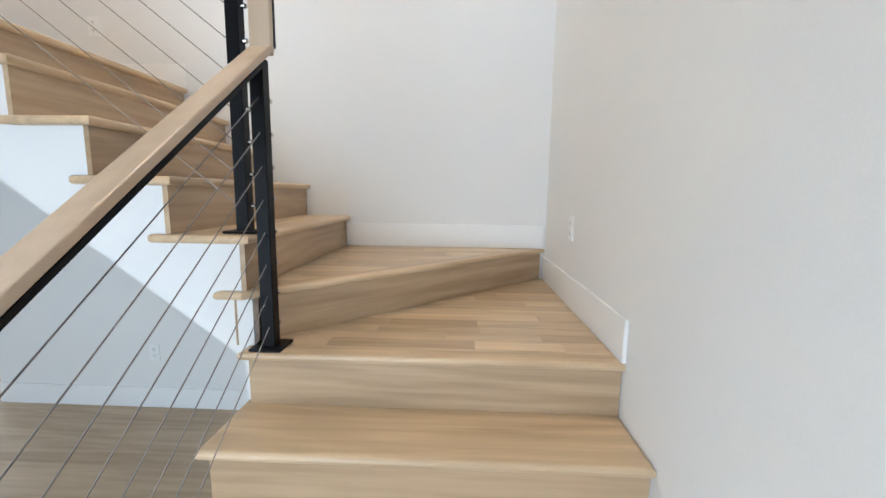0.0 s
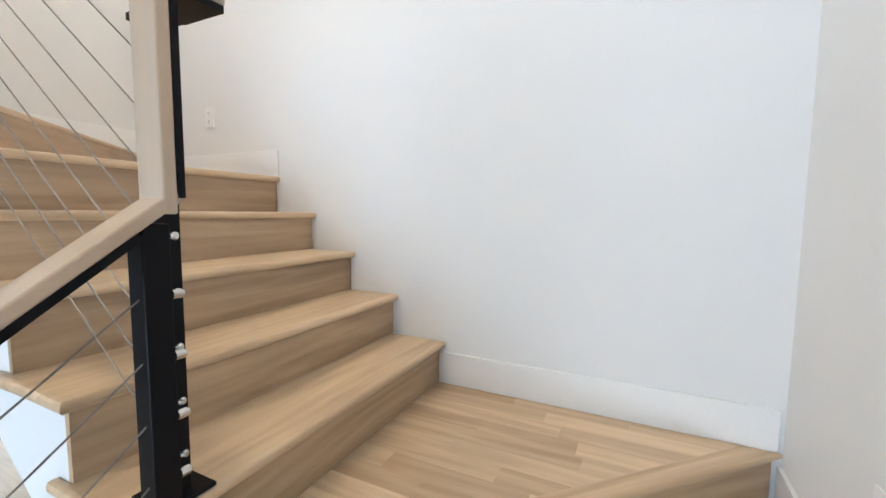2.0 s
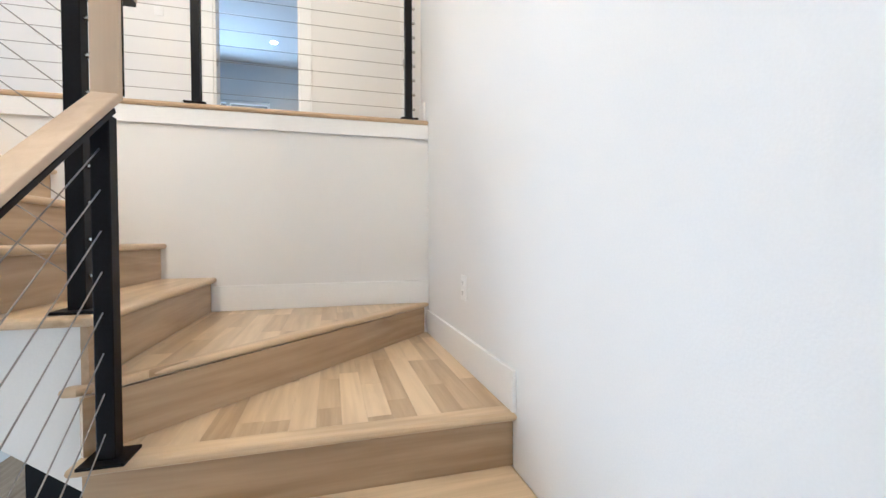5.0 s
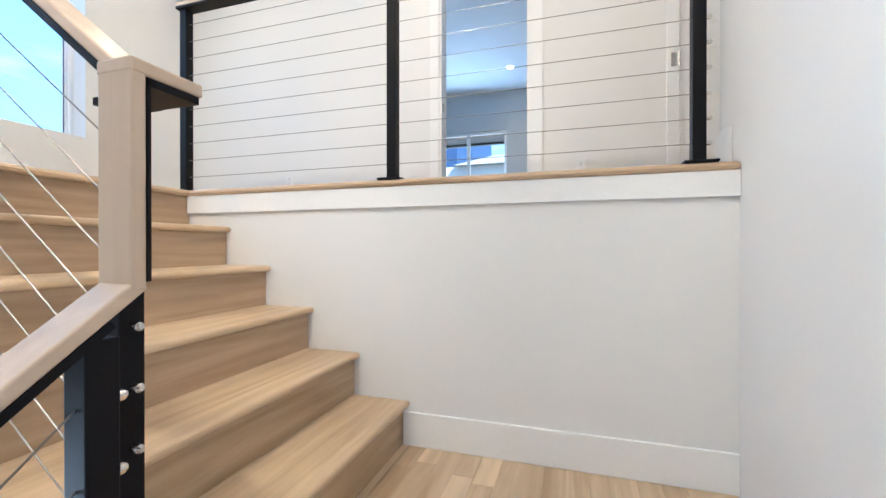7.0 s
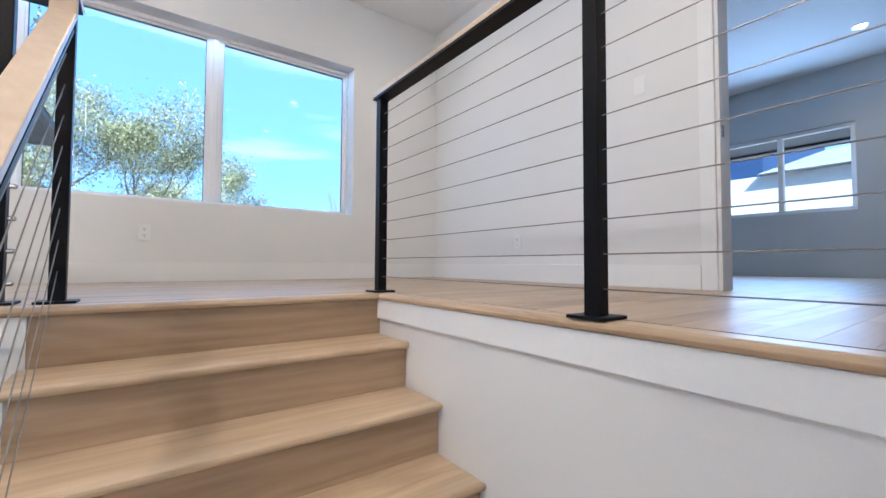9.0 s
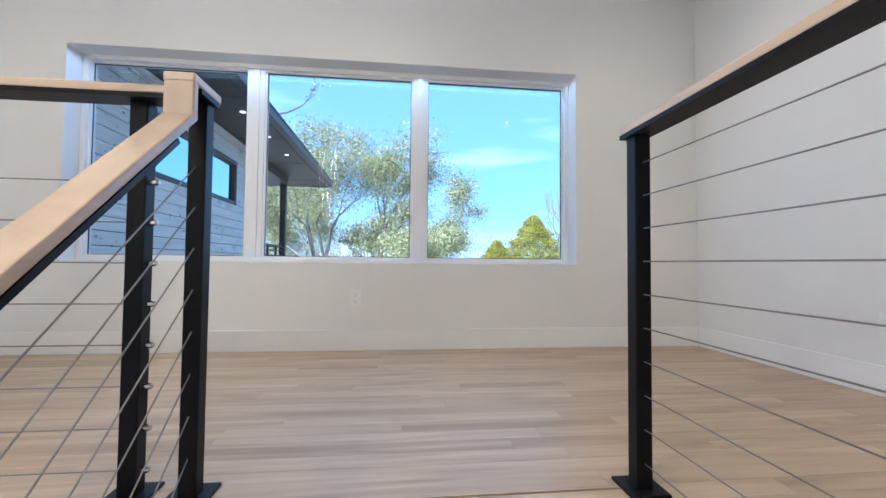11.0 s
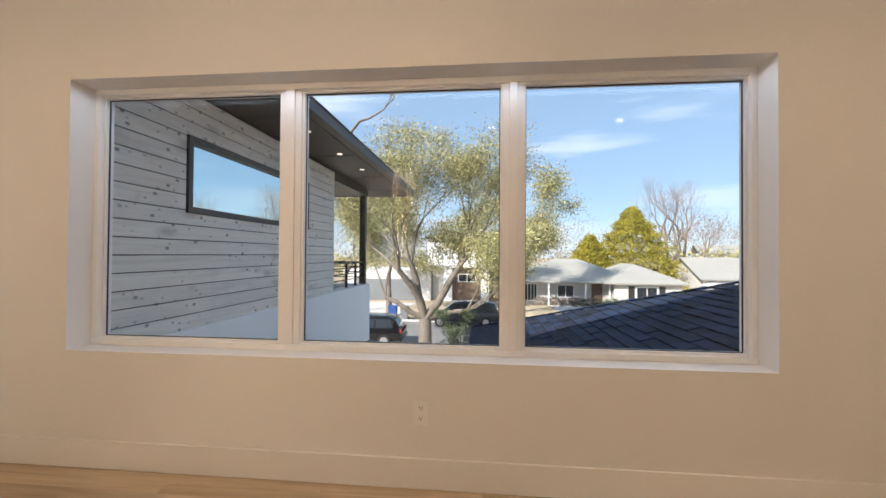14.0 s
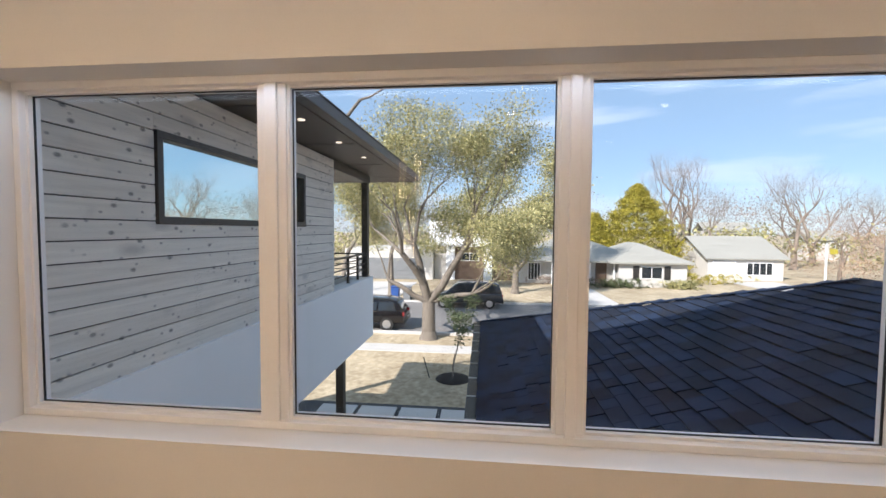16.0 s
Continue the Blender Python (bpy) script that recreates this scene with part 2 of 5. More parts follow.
def box(bm, x0, x1, y0, y1, z0, z1, bevel=0.0, seg=2):
    r = bmesh.ops.create_cube(bm, size=1.0, matrix=Matrix.Translation(((x0 + x1) / 2, (y0 + y1) / 2, (z0 + z1) / 2)) @ Matrix.Diagonal((abs(x1 - x0), abs(y1 - y0), abs(z1 - z0), 1)))
    if bevel:
        edges = list({e for v in r["verts"] for e in v.link_edges})
        bmesh.ops.bevel(bm, geom=edges, offset=bevel, segments=seg, profile=0.5, affect="EDGES")
    return bm


def boxes(*specs, bevel=0.0):
    bm = bmesh.new()
    for s in specs:
        box(bm, *s, bevel=bevel)
    return bm


def prism(bm, points, z0, z1, bevel=0.0, seg=3):
    """A plate with that outline, counter-clockwise from above."""
    vs = [bm.verts.new((x, y, z0)) for x, y in points]
    f = bm.faces.new(vs)
    r = bmesh.ops.extrude_face_region(bm, geom=[f])
    up = [v for v in r["geom"] if isinstance(v, bmesh.types.BMVert)]
    bmesh.ops.translate(bm, verts=up, vec=(0, 0, z1 - z0))
    bmesh.ops.recalc_face_normals(bm, faces=bm.faces)
    if bevel:
        es = list({e for v in vs + up for e in v.link_edges if abs(e.verts[0].co.z - e.verts[1].co.z) < 1e-6})
        bmesh.ops.bevel(bm, geom=es, offset=bevel, segments=seg, profile=0.5, affect="EDGES")
    return bm


def beam(bm, a, b, wide, high, up=(0, 0, 1), bevel=0.0):
    """A straight bar from a to b, wide across and high along up."""
    a, b, up = Vector(a), Vector(b), Vector(up)
    d = (b - a).normalized()
    s = d.cross(up).normalized()
    u = s.cross(d).normalized()
    m = Matrix((s, d, u)).transposed().to_4x4()
    m.translation = (a + b) / 2
    r = bmesh.ops.create_cube(bm, size=1.0, matrix=m @ Matrix.Diagonal((wide, (b - a).length, high, 1)))
    if bevel:
        bmesh.ops.bevel(bm, geom=list({e for v in r["verts"] for e in v.link_edges}), offset=bevel, segments=2, profile=0.5, affect="EDGES")
    return bm


def rod(bm, a, b, r0, r1=None, sides=8):
    a, b = Vector(a), Vector(b)
    m = (b - a).to_track_quat("Z", "Y").to_matrix().to_4x4()
    m.translation = (a + b) / 2
    bmesh.ops.create_cone(bm, cap_ends=True, segments=sides, radius1=r0, radius2=r0 if r1 is None else r1, depth=(b - a).length, matrix=m)
    return bm


def base_of(ob):
    p = Vector((0, 0, 0))
    while ob:
        p, ob = p + ob.location, ob.parent
    return p


def thing(name, at, label, category, group="", kind=""):
    ob = new(name)
    ob.location = at
    ob.empty_display_size = 0.1
    return tagged(ob, label, category, group, kind)


def part(name, bm, mat, parent=None, label="", smooth=False):
    """One mesh object, from world coordinates, under a thing or a part."""
    me = bpy.data.meshes.new(name)
    if parent is not None:
        bmesh.ops.translate(bm, verts=bm.verts, vec=-base_of(parent))
    bm.to_mesh(me)
    bm.free()
    me.materials.append(mat)
    if smooth:
        for p in me.polygons:
            p.use_smooth = True
    ob = new(name, me)
    ob.parent = parent
    if label:
        ob["label"] = label
    return ob


def setting(name, bm, mat, label, category):
    return tagged(part(name, bm, mat), label, category, kind="structure")


def quick_mesh(name, verts, faces, mat, parent=None, smooth=False):
    me = bpy.data.meshes.new(name)
    if parent is not None:
        o = base_of(parent)
        verts = [(x - o.x, y - o.y, z - o.z) for x, y, z in verts]
    me.from_pydata(verts, [], faces)
    me.materials.append(mat)
    if smooth:
        me.shade_smooth()
    ob = new(name, me)
    ob.parent = parent
    return ob


def clip(poly, axis, at, keep_less):
    """The part of a convex outline on one side of a line across an axis."""
    out = []
    for i, p in enumerate(poly):
        q = poly[(i + 1) % len(poly)]
        a, b = (p[axis] <= at) == keep_less, (q[axis] <= at) == keep_less
        if a:
            out.append(p)
        if a != b:
            t = (at - p[axis]) / (q[axis] - p[axis])
            out.append((p[0] + t * (q[0] - p[0]), p[1] + t * (q[1] - p[1])))
    return out


def board_outlines(poly, width, rng, short=0.35, long=1.15):
    """Outlines of boards along y that cover a convex outline."""
    xs, ys = [p[0] for p in poly], [p[1] for p in poly]
    out, x = [], math.floor(min(xs) / width) * width
    while x < max(xs):
        y = min(ys) - rng.uniform(0, long)
        while y < max(ys):
            y1 = y + rng.uniform(short, long)
            c = poly
            for axis, at, less in ((0, x + 0.0003, False), (0, x + width - 0.0003, True), (1, y + 0.0003, False), (1, y1 - 0.0003, True)):
                c = clip(c, axis, at, less) if len(c) > 2 else c
            if len(c) > 2:
                out.append(c)
            y = y1
        x += width
    return out


# ---- structure ----
setting("floor", boxes((-4.75, 8.0, -3.8, 8.0, FLOOR - 0.25, FLOOR - 0.014)), OAK_Y, "pale oak lower floor under the stairs", "floor")
setting("upper_floor", boxes((-4.75, -2.585, -3.8, 1.8, UPPER - 0.36, UPPER - 0.014), (-2.585, 1.9, 0.121, 1.8, UPPER - 0.36, UPPER - 0.014), (-4.75, 1.9, 1.8, 6.4, UPPER - 0.36, UPPER - 0.014)), TRIM,
        "white painted edge and slab of the upper floor", "floor")
setting("ceiling", boxes((-4.75, 1.95, -3.8, 6.4, CEIL, CEIL + 0.2)), CEILING, "flat white painted ceiling", "ceiling")
# Unseen block, its height set so that its shadow reaches the garage hip.
setting("roof_main", boxes((-4.9, 2.0, -3.9, 6.5, CEIL + 0.2005, 6.3)), CEILING, "plain unseen roof block added to throw the house's shadow", "roof")
setting("wall_east", boxes((0, 0.16, SOUTH - 0.2, 0.2, FLOOR, CEIL)), WALL, "white painted wall beside the stairs", "wall")
setting("wall_south", boxes((-4.75, 0.16, SOUTH - 0.2, SOUTH, FLOOR - 0.014, CEIL)), WALL, "white painted wall beside the stairs", "wall")
setting("wall_under_landing", boxes((-2.52, 0.0, 0.0, 0.12, 0.9, UPPER - TREAD - 0.002)), WALL, "white painted wall below the upper landing", "wall")

# window wall with its opening
WY0, WY1, WZ0, WZ1 = -2.856, 0.683, 3.340, 4.790
setting("wall_west", boxes((-4.652, WEST, SOUTH - 0.2, WY0, UPPER - 0.36, CEIL), (-4.652, WEST, WY1, 6.4, UPPER - 0.36, CEIL),
                           (-4.652, WEST, WY0, WY1, UPPER - 0.36, WZ0), (-4.652, WEST, WY0, WY1, WZ1, CEIL)), WALL, "white painted wall with a wide window", "wall")
# wall with the two doorways
D0, D1, DZ = -1.640, -0.885, UPPER + 2.4
E0, E1 = 0.185, 1.0
setting("wall_north", boxes((WEST, D0, NORTH, NORTH + 0.13, UPPER - 0.014, CEIL), (D1, E0, NORTH, NORTH + 0.13, UPPER - 0.014, CEIL), (E1, 1.9, NORTH, NORTH + 0.13, UPPER - 0.014, CEIL),
                            (D0, D1, NORTH, NORTH + 0.13, DZ, CEIL), (E0, E1, NORTH, NORTH + 0.13, DZ, CEIL)), WALL, "white painted hall wall with two doorways", "wall")
setting("wall_hall_end", boxes((1.75, 1.9, 0.04, NORTH, UPPER - 0.014, CEIL)), WALL, "white painted wall at the hall's end", "wall")
setting("wall_hall_side", boxes((0.16, 1.9, 0.04, 0.2, UPPER - 0.014, CEIL)), WALL, "white painted wall of the hall", "wall")
# grey room behind the doorway
BW = 6.2
BX0, BX1, BZ0, BZ1 = -3.27, -1.75, 3.585, 4.70
setting("wall_bedroom", boxes((WEST, BX0, BW, BW + 0.2, UPPER - 0.014, CEIL), (BX1, 0.3, BW, BW + 0.2, UPPER - 0.014, CEIL), (BX0, BX1, BW, BW + 0.2, UPPER - 0.014, BZ0), (BX0, BX1, BW, BW + 0.2, BZ1, CEIL),
                              (0.3, 0.45, NORTH + 0.13, BW, UPPER - 0.014, CEIL)), GREY_WALL, "grey painted wall of the room behind the doorway", "wall")
# lower room that closes the place
setting("wall_lower_west", boxes((-4.75, -4.6, SOUTH, -2.8, FLOOR - 0.014, UPPER - 0.36), (-4.75, -4.6, -0.6, 8.0, FLOOR - 0.014, UPPER - 0.36), (-4.75, -4.6, -2.8, -0.6, FLOOR - 0.014, -0.4), (-4.75, -4.6, -2.8, -0.6, 1.5, UPPER - 0.36)), WALL, "white painted wall of the lower room", "wall")
setting("wall_lower_north", boxes((-4.6, -1.5, 5.05, 5.2, FLOOR - 0.014, UPPER - 0.36), (0.9, 8.0, 5.05, 5.2, FLOOR - 0.014, UPPER - 0.36), (-1.5, 0.9, 5.05, 5.2, FLOOR - 0.014, -0.3), (-1.5, 0.9, 5.05, 5.2, 1.6, UPPER - 0.36)), WALL, "white painted wall of the lower room", "wall")
setting("wall_lower_east", boxes((7.8, 8.0, 0.2, 7.8, FLOOR, UPPER - 0.36), (0.16, 0.9, 0.05, 0.2, FLOOR, UPPER - 0.36), (5.6, 7.8, 0.05, 0.2, FLOOR, UPPER - 0.36), (0.9, 5.6, 0.05, 0.2, 1.65, UPPER - 0.36)), WALL, "white painted wall of the lower room", "wall")
setting("ceiling_lower", boxes((1.9, 8.0, -3.8, 8.0, UPPER - 0.36, UPPER - 0.2), (-4.75, 1.9, 6.4, 8.0, UPPER - 0.36, UPPER - 0.2)), CEILING, "white ceiling of the lower room", "ceiling")

# ---- stairs ----
stairs = thing("staircase", (-1.3, -1.8, FLOOR), "pale oak winder staircase between white walls", "stairs")


def tread_part(points, back, k, mat):
    """A tread with rounded edges, and its return past the next riser."""
    t = part("tread", prism(bmesh.new(), points, k * R - TREAD, k * R, 0.0135), mat, stairs)
    part("return_nosing", boxes((*back, k * R - TREAD + 0.0003, k * R - 0.0003), bevel=0.011), mat, t)


S_IN1, S_IN2, S_IN3 = EDGE1 - 0.025, EDGE2 + 0.025, EDGE3 + 0.025    # faces of the strings
BACK = 0.07                                                          # how far a return runs past the next riser
# first flight, along +x
for k in range(-3, 1):
    x0 = X1 - (1 - k) * G1
    x1 = x0 + G1 + LIP
    tread_part([(x0, SOUTH), (x1 + 0.017, SOUTH), (x1 + 0.017, EDGE1), (x0, EDGE1)], (x1 - 0.05, x1 + BACK, S_IN1 - 0.004, EDGE1), k, OAK_Y)
# second flight, along +y
for k in range(3, 7):
    y0 = Y3 + (k - 3) * G2
    y1 = y0 + G2 + LIP
    tread_part([(EDGE2, y0), (0, y0), (0, y1 + 0.017), (EDGE2, y1 + 0.017)], (EDGE2, S_IN2 + 0.004, y1 - 0.05, y1 + BACK), k, OAK_X)
# third flight, along -x
for k in range(9, 14):
    x0 = X9 - (k - 9) * G3
    x1 = x0 - G3 - LIP
    tread_part([(x0, EDGE3), (x0, 0), (x1 - 0.017, 0), (x1 - 0.017, EDGE3)], (x1 - BACK, x1 + 0.05, EDGE3, S_IN3 + 0.004), k, OAK_Y)
# winders: a nosing strip of their own, boards behind it
wind = random.Random(5)
NOSE = 0.085


def winder(k, strip, field):
    part("nosing", prism(bmesh.new(), strip, k * R - TREAD, k * R, 0.0135), {1: OAK_Y, 2: NOSE_D[0], 7: OAK_X, 8: NOSE_D[1]}[k], stairs)
    for c in board_outlines(field, 0.083, wind, 0.3, 0.8):
        part("board", prism(bmesh.new(), c, k * R - TREAD + 0.004, k * R - 0.0008), WINDER_BOARD, stairs)


q = NOSE / math.sqrt(2)
winder(1, [(X1, SOUTH), (X1 + NOSE, SOUTH), (X1 + NOSE, EDGE1), (X1, EDGE1)], [(X1 + NOSE - 0.012, SOUTH), (0, SOUTH), (0, SOUTH + 0.07), (-1.25, EDGE1 + 0.07), (X1 + NOSE - 0.012, EDGE1 - 0.012)])
winder(2, [(0, SOUTH), (0, SOUTH + 2 * q), (EDGE2 + 0.02, EDGE1 + 0.10), (EDGE2, EDGE1 + 0.10), (EDGE2, EDGE1)], [(0, SOUTH + 2 * q - 0.016), (0, Y3 + LIP), (S_IN2, Y3 + LIP), (S_IN2, EDGE1 + 0.069)])
winder(7, [(EDGE2, Y3 + 4 * G2), (0, Y3 + 4 * G2), (0, Y3 + 4 * G2 + NOSE), (EDGE2, Y3 + 4 * G2 + NOSE)], [(S_IN2, Y3 + 4 * G2 + NOSE - 0.012), (0, Y3 + 4 * G2 + NOSE - 0.012), (0, 0), (-0.06, 0), (S_IN2, S_IN3)])
winder(8, [(0, 0), (-2 * q, 0), (EDGE2 - 0.10 + 0.06, EDGE3 + 0.02), (EDGE2 - 0.04, EDGE3), (EDGE2, EDGE3)], [(-2 * q + 0.016, 0), (X9 - LIP, 0), (X9 - LIP, S_IN3), (EDGE2 + 0.036, S_IN3)])


def riser_part(bm, mat):
    return part("riser", bm, mat, stairs)


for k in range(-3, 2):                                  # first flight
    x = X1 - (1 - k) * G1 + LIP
    riser_part(boxes((x, x + 0.018, SOUTH + 0.002, S_IN1, (k - 1) * R, k * R - TREAD)), SHADED_RISER_Y)
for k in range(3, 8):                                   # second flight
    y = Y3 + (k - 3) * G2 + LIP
    riser_part(boxes((S_IN2, -0.002, y, y + 0.018, (k - 1) * R, k * R - TREAD)), SHADED_RISER_X)
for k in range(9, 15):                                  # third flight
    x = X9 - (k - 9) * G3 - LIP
    riser_part(boxes((x - 0.018, x, S_IN3, -0.002, (k - 1) * R, k * R - TREAD)), SHADED_RISER_Y)
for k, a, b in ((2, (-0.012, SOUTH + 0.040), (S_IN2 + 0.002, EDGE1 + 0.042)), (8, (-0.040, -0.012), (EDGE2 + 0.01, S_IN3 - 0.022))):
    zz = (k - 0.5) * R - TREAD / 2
    riser_part(beam(bmesh.new(), (*a, zz), (*b, zz), 0.018, R - TREAD), SHADED_RISER_D[0 if k == 2 else 1])

# white strings and the sloping soffit
def stepped(outline, along):
    """One solid with a stepped outline: along(u, w, side) gives the place of a corner."""
    bm = bmesh.new()
    vs = [[bm.verts.new(along(u, w, side)) for u, w in outline] for side in (0, 1)]
    bm.faces.new(vs[0]), bm.faces.new(vs[1][::-1])
    for i in range(len(outline)):
        j = (i + 1) % len(outline)
        bm.faces.new((vs[0][j], vs[0][i], vs[1][i], vs[1][j]))
    bmesh.ops.recalc_face_normals(bm, faces=bm.faces)
    return bm


def soffit2(y):
    return 0.20 + (y + 2.21) * 0.755


line = [(X1 - 4 * G1 + LIP + 0.018, FLOOR)]
for k in range(-3, 2):
    x = X1 - (1 - k) * G1 + LIP + 0.018
    line += [(x, k * R - TREAD - 0.001), (x + G1 if k < 1 else -0.01, k * R - TREAD - 0.001)]
line.append((-0.01, FLOOR))
part("string", stepped(line, lambda u, w, side: (u, SOUTH + 0.01 if side == 0 else S_IN1, w)), WALL, stairs, "white plastered side of the stairs")
y3, y7 = Y3 + LIP + 0.018, Y3 + 4 * G2 + LIP + 0.018
line = [(S_IN1, FLOOR), (y3, FLOOR), (y3, soffit2(y3)), (y7, soffit2(y7)), (y7, 0.95), (-0.003, 0.95), (-0.003, 7 * R - TREAD - 0.001), (y7, 7 * R - TREAD - 0.001)]
for k in range(6, 2, -1):
    y = Y3 + (k - 3) * G2 + LIP + 0.018
    line += [(y + G2, k * R - TREAD - 0.001), (y, k * R - TREAD - 0.001)]
line += [(y3, 2 * R - TREAD - 0.001), (S_IN1, 2 * R - TREAD - 0.001)]
part("string", stepped(line, lambda u, w, side: (S_IN2 if side == 0 else -0.003, u, w)), WALL, stairs, "white plastered side of the stairs")
line = []
for k in range(9, 14):
    x = X9 - (k - 9) * G3 - LIP - 0.018
    line += [(x, k * R - TREAD - 0.001), (x - G3, k * R - TREAD - 0.001)]
line += [(x - G3, 14 * R - 0.50), (X9 - LIP - 0.018, 9 * R - 0.50)]
part("string", stepped(line, lambda u, w, side: (u, S_IN3 if side == 0 else -0.003, w)), WALL, stairs, "white plastered side of the stairs")
# narrow winder string pieces
part("string", boxes((S_IN2 + 0.04, -0.05, S_IN1, Y3 + 0.1, R, 2 * R - TREAD - 0.001)), WALL, stairs)

# nosing along the edges of the upper floor
X14 = X9 - 5 * G3
part("edge_nosing", boxes((X14, X14 - 0.09, SOUTH, 0.06, UPPER - TREAD, UPPER), bevel=0.0135), OAK_Y, stairs, "rounded oak nosing along the upper floor")
part("edge_nosing", boxes((X14 - 0.004, 0.0, -LIP, 0.062, UPPER - TREAD - 0.0005, UPPER - 0.0005), bevel=0.0135), OAK_X, stairs, "rounded oak nosing along the upper floor")
setting("trim_landing", boxes((X14 - LIP - 0.005, -0.001, -0.016, -0.001, UPPER - 0.122, UPPER - TREAD - 0.001)), TRIM, "white flat trim board below the floor's edge", "trim")
setting("trim_west_edge", boxes((X14 - 0.026, X14 - LIP + 0.016, SOUTH, S_IN3 - 0.0, UPPER - 0.122, UPPER - TREAD - 0.001)), TRIM, "white flat trim board below the floor's edge", "trim")
setting("wall_well_edge", boxes((X14 - 0.1, X14 - 0.027, SOUTH, S_IN3 - 0.001, UPPER - 0.36, UPPER - TREAD - 0.002)), WALL, "white painted face of the upper floor slab", "wall")

# ---- railings ----
RAIL_W, RAIL_H = 0.068, 0.023


def post(parent, x, y, z0, z1, mat=STEEL):
    p = part("post", boxes((x - 0.0225, x + 0.0225, y - 0.0225, y + 0.0225, z0 + 0.006, z1), bevel=0.003), mat, parent)
    part("base_plate", boxes((x - 0.055, x + 0.055, y - 0.055, y + 0.055, z0, z0 + 0.009), bevel=0.002), mat, p)
    return p


def wire(parent, a, b):
    part("cable", rod(bmesh.new(), a, b, 0.0018, sides=6), CABLE, parent)


def bolt(parent, at, way):
    at, way = Vector(at), Vector(way).normalized()
    bm = rod(bmesh.new(), at, at + way * 0.016, 0.0085, sides=12)
    rod(bm, at + way * 0.016, at + way * 0.021, 0.0085, 0.005, sides=12)
    part("cable_end", bm, CHROME, parent, "brushed steel cable fitting", smooth=False)


def wood_run(parent, a, b, mat, across=(0, 0, 1), trim=0.0):
    """Handrail from a to b (middle of its top), with the flat steel bar under it."""
    a, b, up = Vector(a), Vector(b), Vector(across)
    d = (b - a).normalized()
    n = d.cross(up).normalized().cross(d).normalized()
    part("handrail", beam(bmesh.new(), a - n * RAIL_H / 2, b - n * RAIL_H / 2, RAIL_W, RAIL_H, up, 0.004), mat, parent, "pale oak handrail")
    part("rail_bar", beam(bmesh.new(), a - n * (RAIL_H + 0.006), b - d * trim - n * (RAIL_H + 0.006), 0.07, 0.012, up), STEEL, parent, "flat black steel bar")


SP = 0.096
# first flight
Y_R1, X_R2, X_R2B, Y_R3, X_RW = -2.396, -1.184, -1.212, -1.177, -2.640
railing_1 = thing("stair_railing", (-1.8, Y_R1, FLOOR), "black steel stair railing with oak handrail and cables", "railing", "stair railings")
P_1, P_0 = (-1.274, Y_R1 + 0.006), (-2.36, Y_R1 + 0.01)
n1 = post(railing_1, *P_1, R, 1.152)
n0 = post(railing_1, *P_0, -3 * R, 0.32)
CAP2, CAP4, TOPG, TOPN = 1.564, 2.709, 3.800, 3.744
SL1 = 0.72
wood_run(railing_1, (-2.45, Y_R1 + 0.012, 1.174 - SL1 * (2.45 - 1.298)), (-1.249, Y_R1, 1.174 + SL1 * 0.049), RAIL_X, trim=0.09)
part("rail_upright", boxes((-1.271, -1.247, Y_R1 - RAIL_W / 2 - 0.0012, Y_R1 + RAIL_W / 2 + 0.0012, 1.168, CAP2 - 0.001), bevel=0.004), RAIL_Z, railing_1, "upright oak piece of the handrail")
part("upright_bar", boxes((-1.247, -1.235, Y_R1 - 0.036, Y_R1 + 0.036, 1.195, CAP2 - RAIL_H - 0.003)), STEEL, railing_1, "flat black steel bar")
for i in range(8):
    z = 1.030 - i * 0.108
    wire(railing_1, (P_0[0], Y_R1 + 0.01, z - (P_1[0] - P_0[0]) * SL1), (P_1[0] - 0.02, Y_R1, z))
    bolt(n1, (P_1[0] + 0.024, Y_R1 - 0.008, z), (1, 0, 0))
# second flight
railing_2 = thing("stair_railing", (X_R2, -1.8, 3 * R), "black steel stair railing with oak handrail and cables", "railing", "stair railings")
P_2, P_3 = (-1.184, -2.272), (-1.200, -1.284)
part("rail_cap", boxes((-1.272, -1.148, Y_R1 - RAIL_W / 2 - 0.0024, Y_R1 + RAIL_W / 2 + 0.0024, CAP2 - RAIL_H, CAP2), bevel=0.004), RAIL_X, railing_2, "level oak piece of the handrail")
part("cap_bar", boxes((-1.247, -1.152, Y_R1 - 0.036, Y_R1 + 0.075, CAP2 - RAIL_H - 0.014, CAP2 - RAIL_H - 0.001)), STEEL, railing_2, "flat black steel bar")
part("cap_bar", boxes((P_2[0] - 0.029, P_2[0] + 0.029, Y_R1 + 0.075, P_2[1] + 0.03, CAP2 - RAIL_H - 0.014, CAP2 - RAIL_H - 0.001)), STEEL, railing_2, "flat black steel bar")
n2 = post(railing_2, *P_2, 3 * R, CAP2 - RAIL_H - 0.013)
n3 = post(railing_2, *P_3, 7 * R, 2.30)
wood_run(railing_2, (X_R2, Y_R1 + 0.04, CAP2 + 0.012), (X_R2B, -1.234, 2.383), RAIL_Y, trim=0.07)
part("rail_upright", boxes((X_R2B - RAIL_W / 2 - 0.0012, X_R2B + RAIL_W / 2 + 0.0012, -1.248, -1.224, 2.362, CAP4 - 0.001), bevel=0.004), RAIL_Z, railing_2, "upright oak piece of the handrail")
part("upright_bar", boxes((X_R2B - 0.036, X_R2B + 0.036, -1.224, -1.218, 2.375, CAP4 - RAIL_H - 0.003)), STEEL, railing_2, "flat black steel bar")
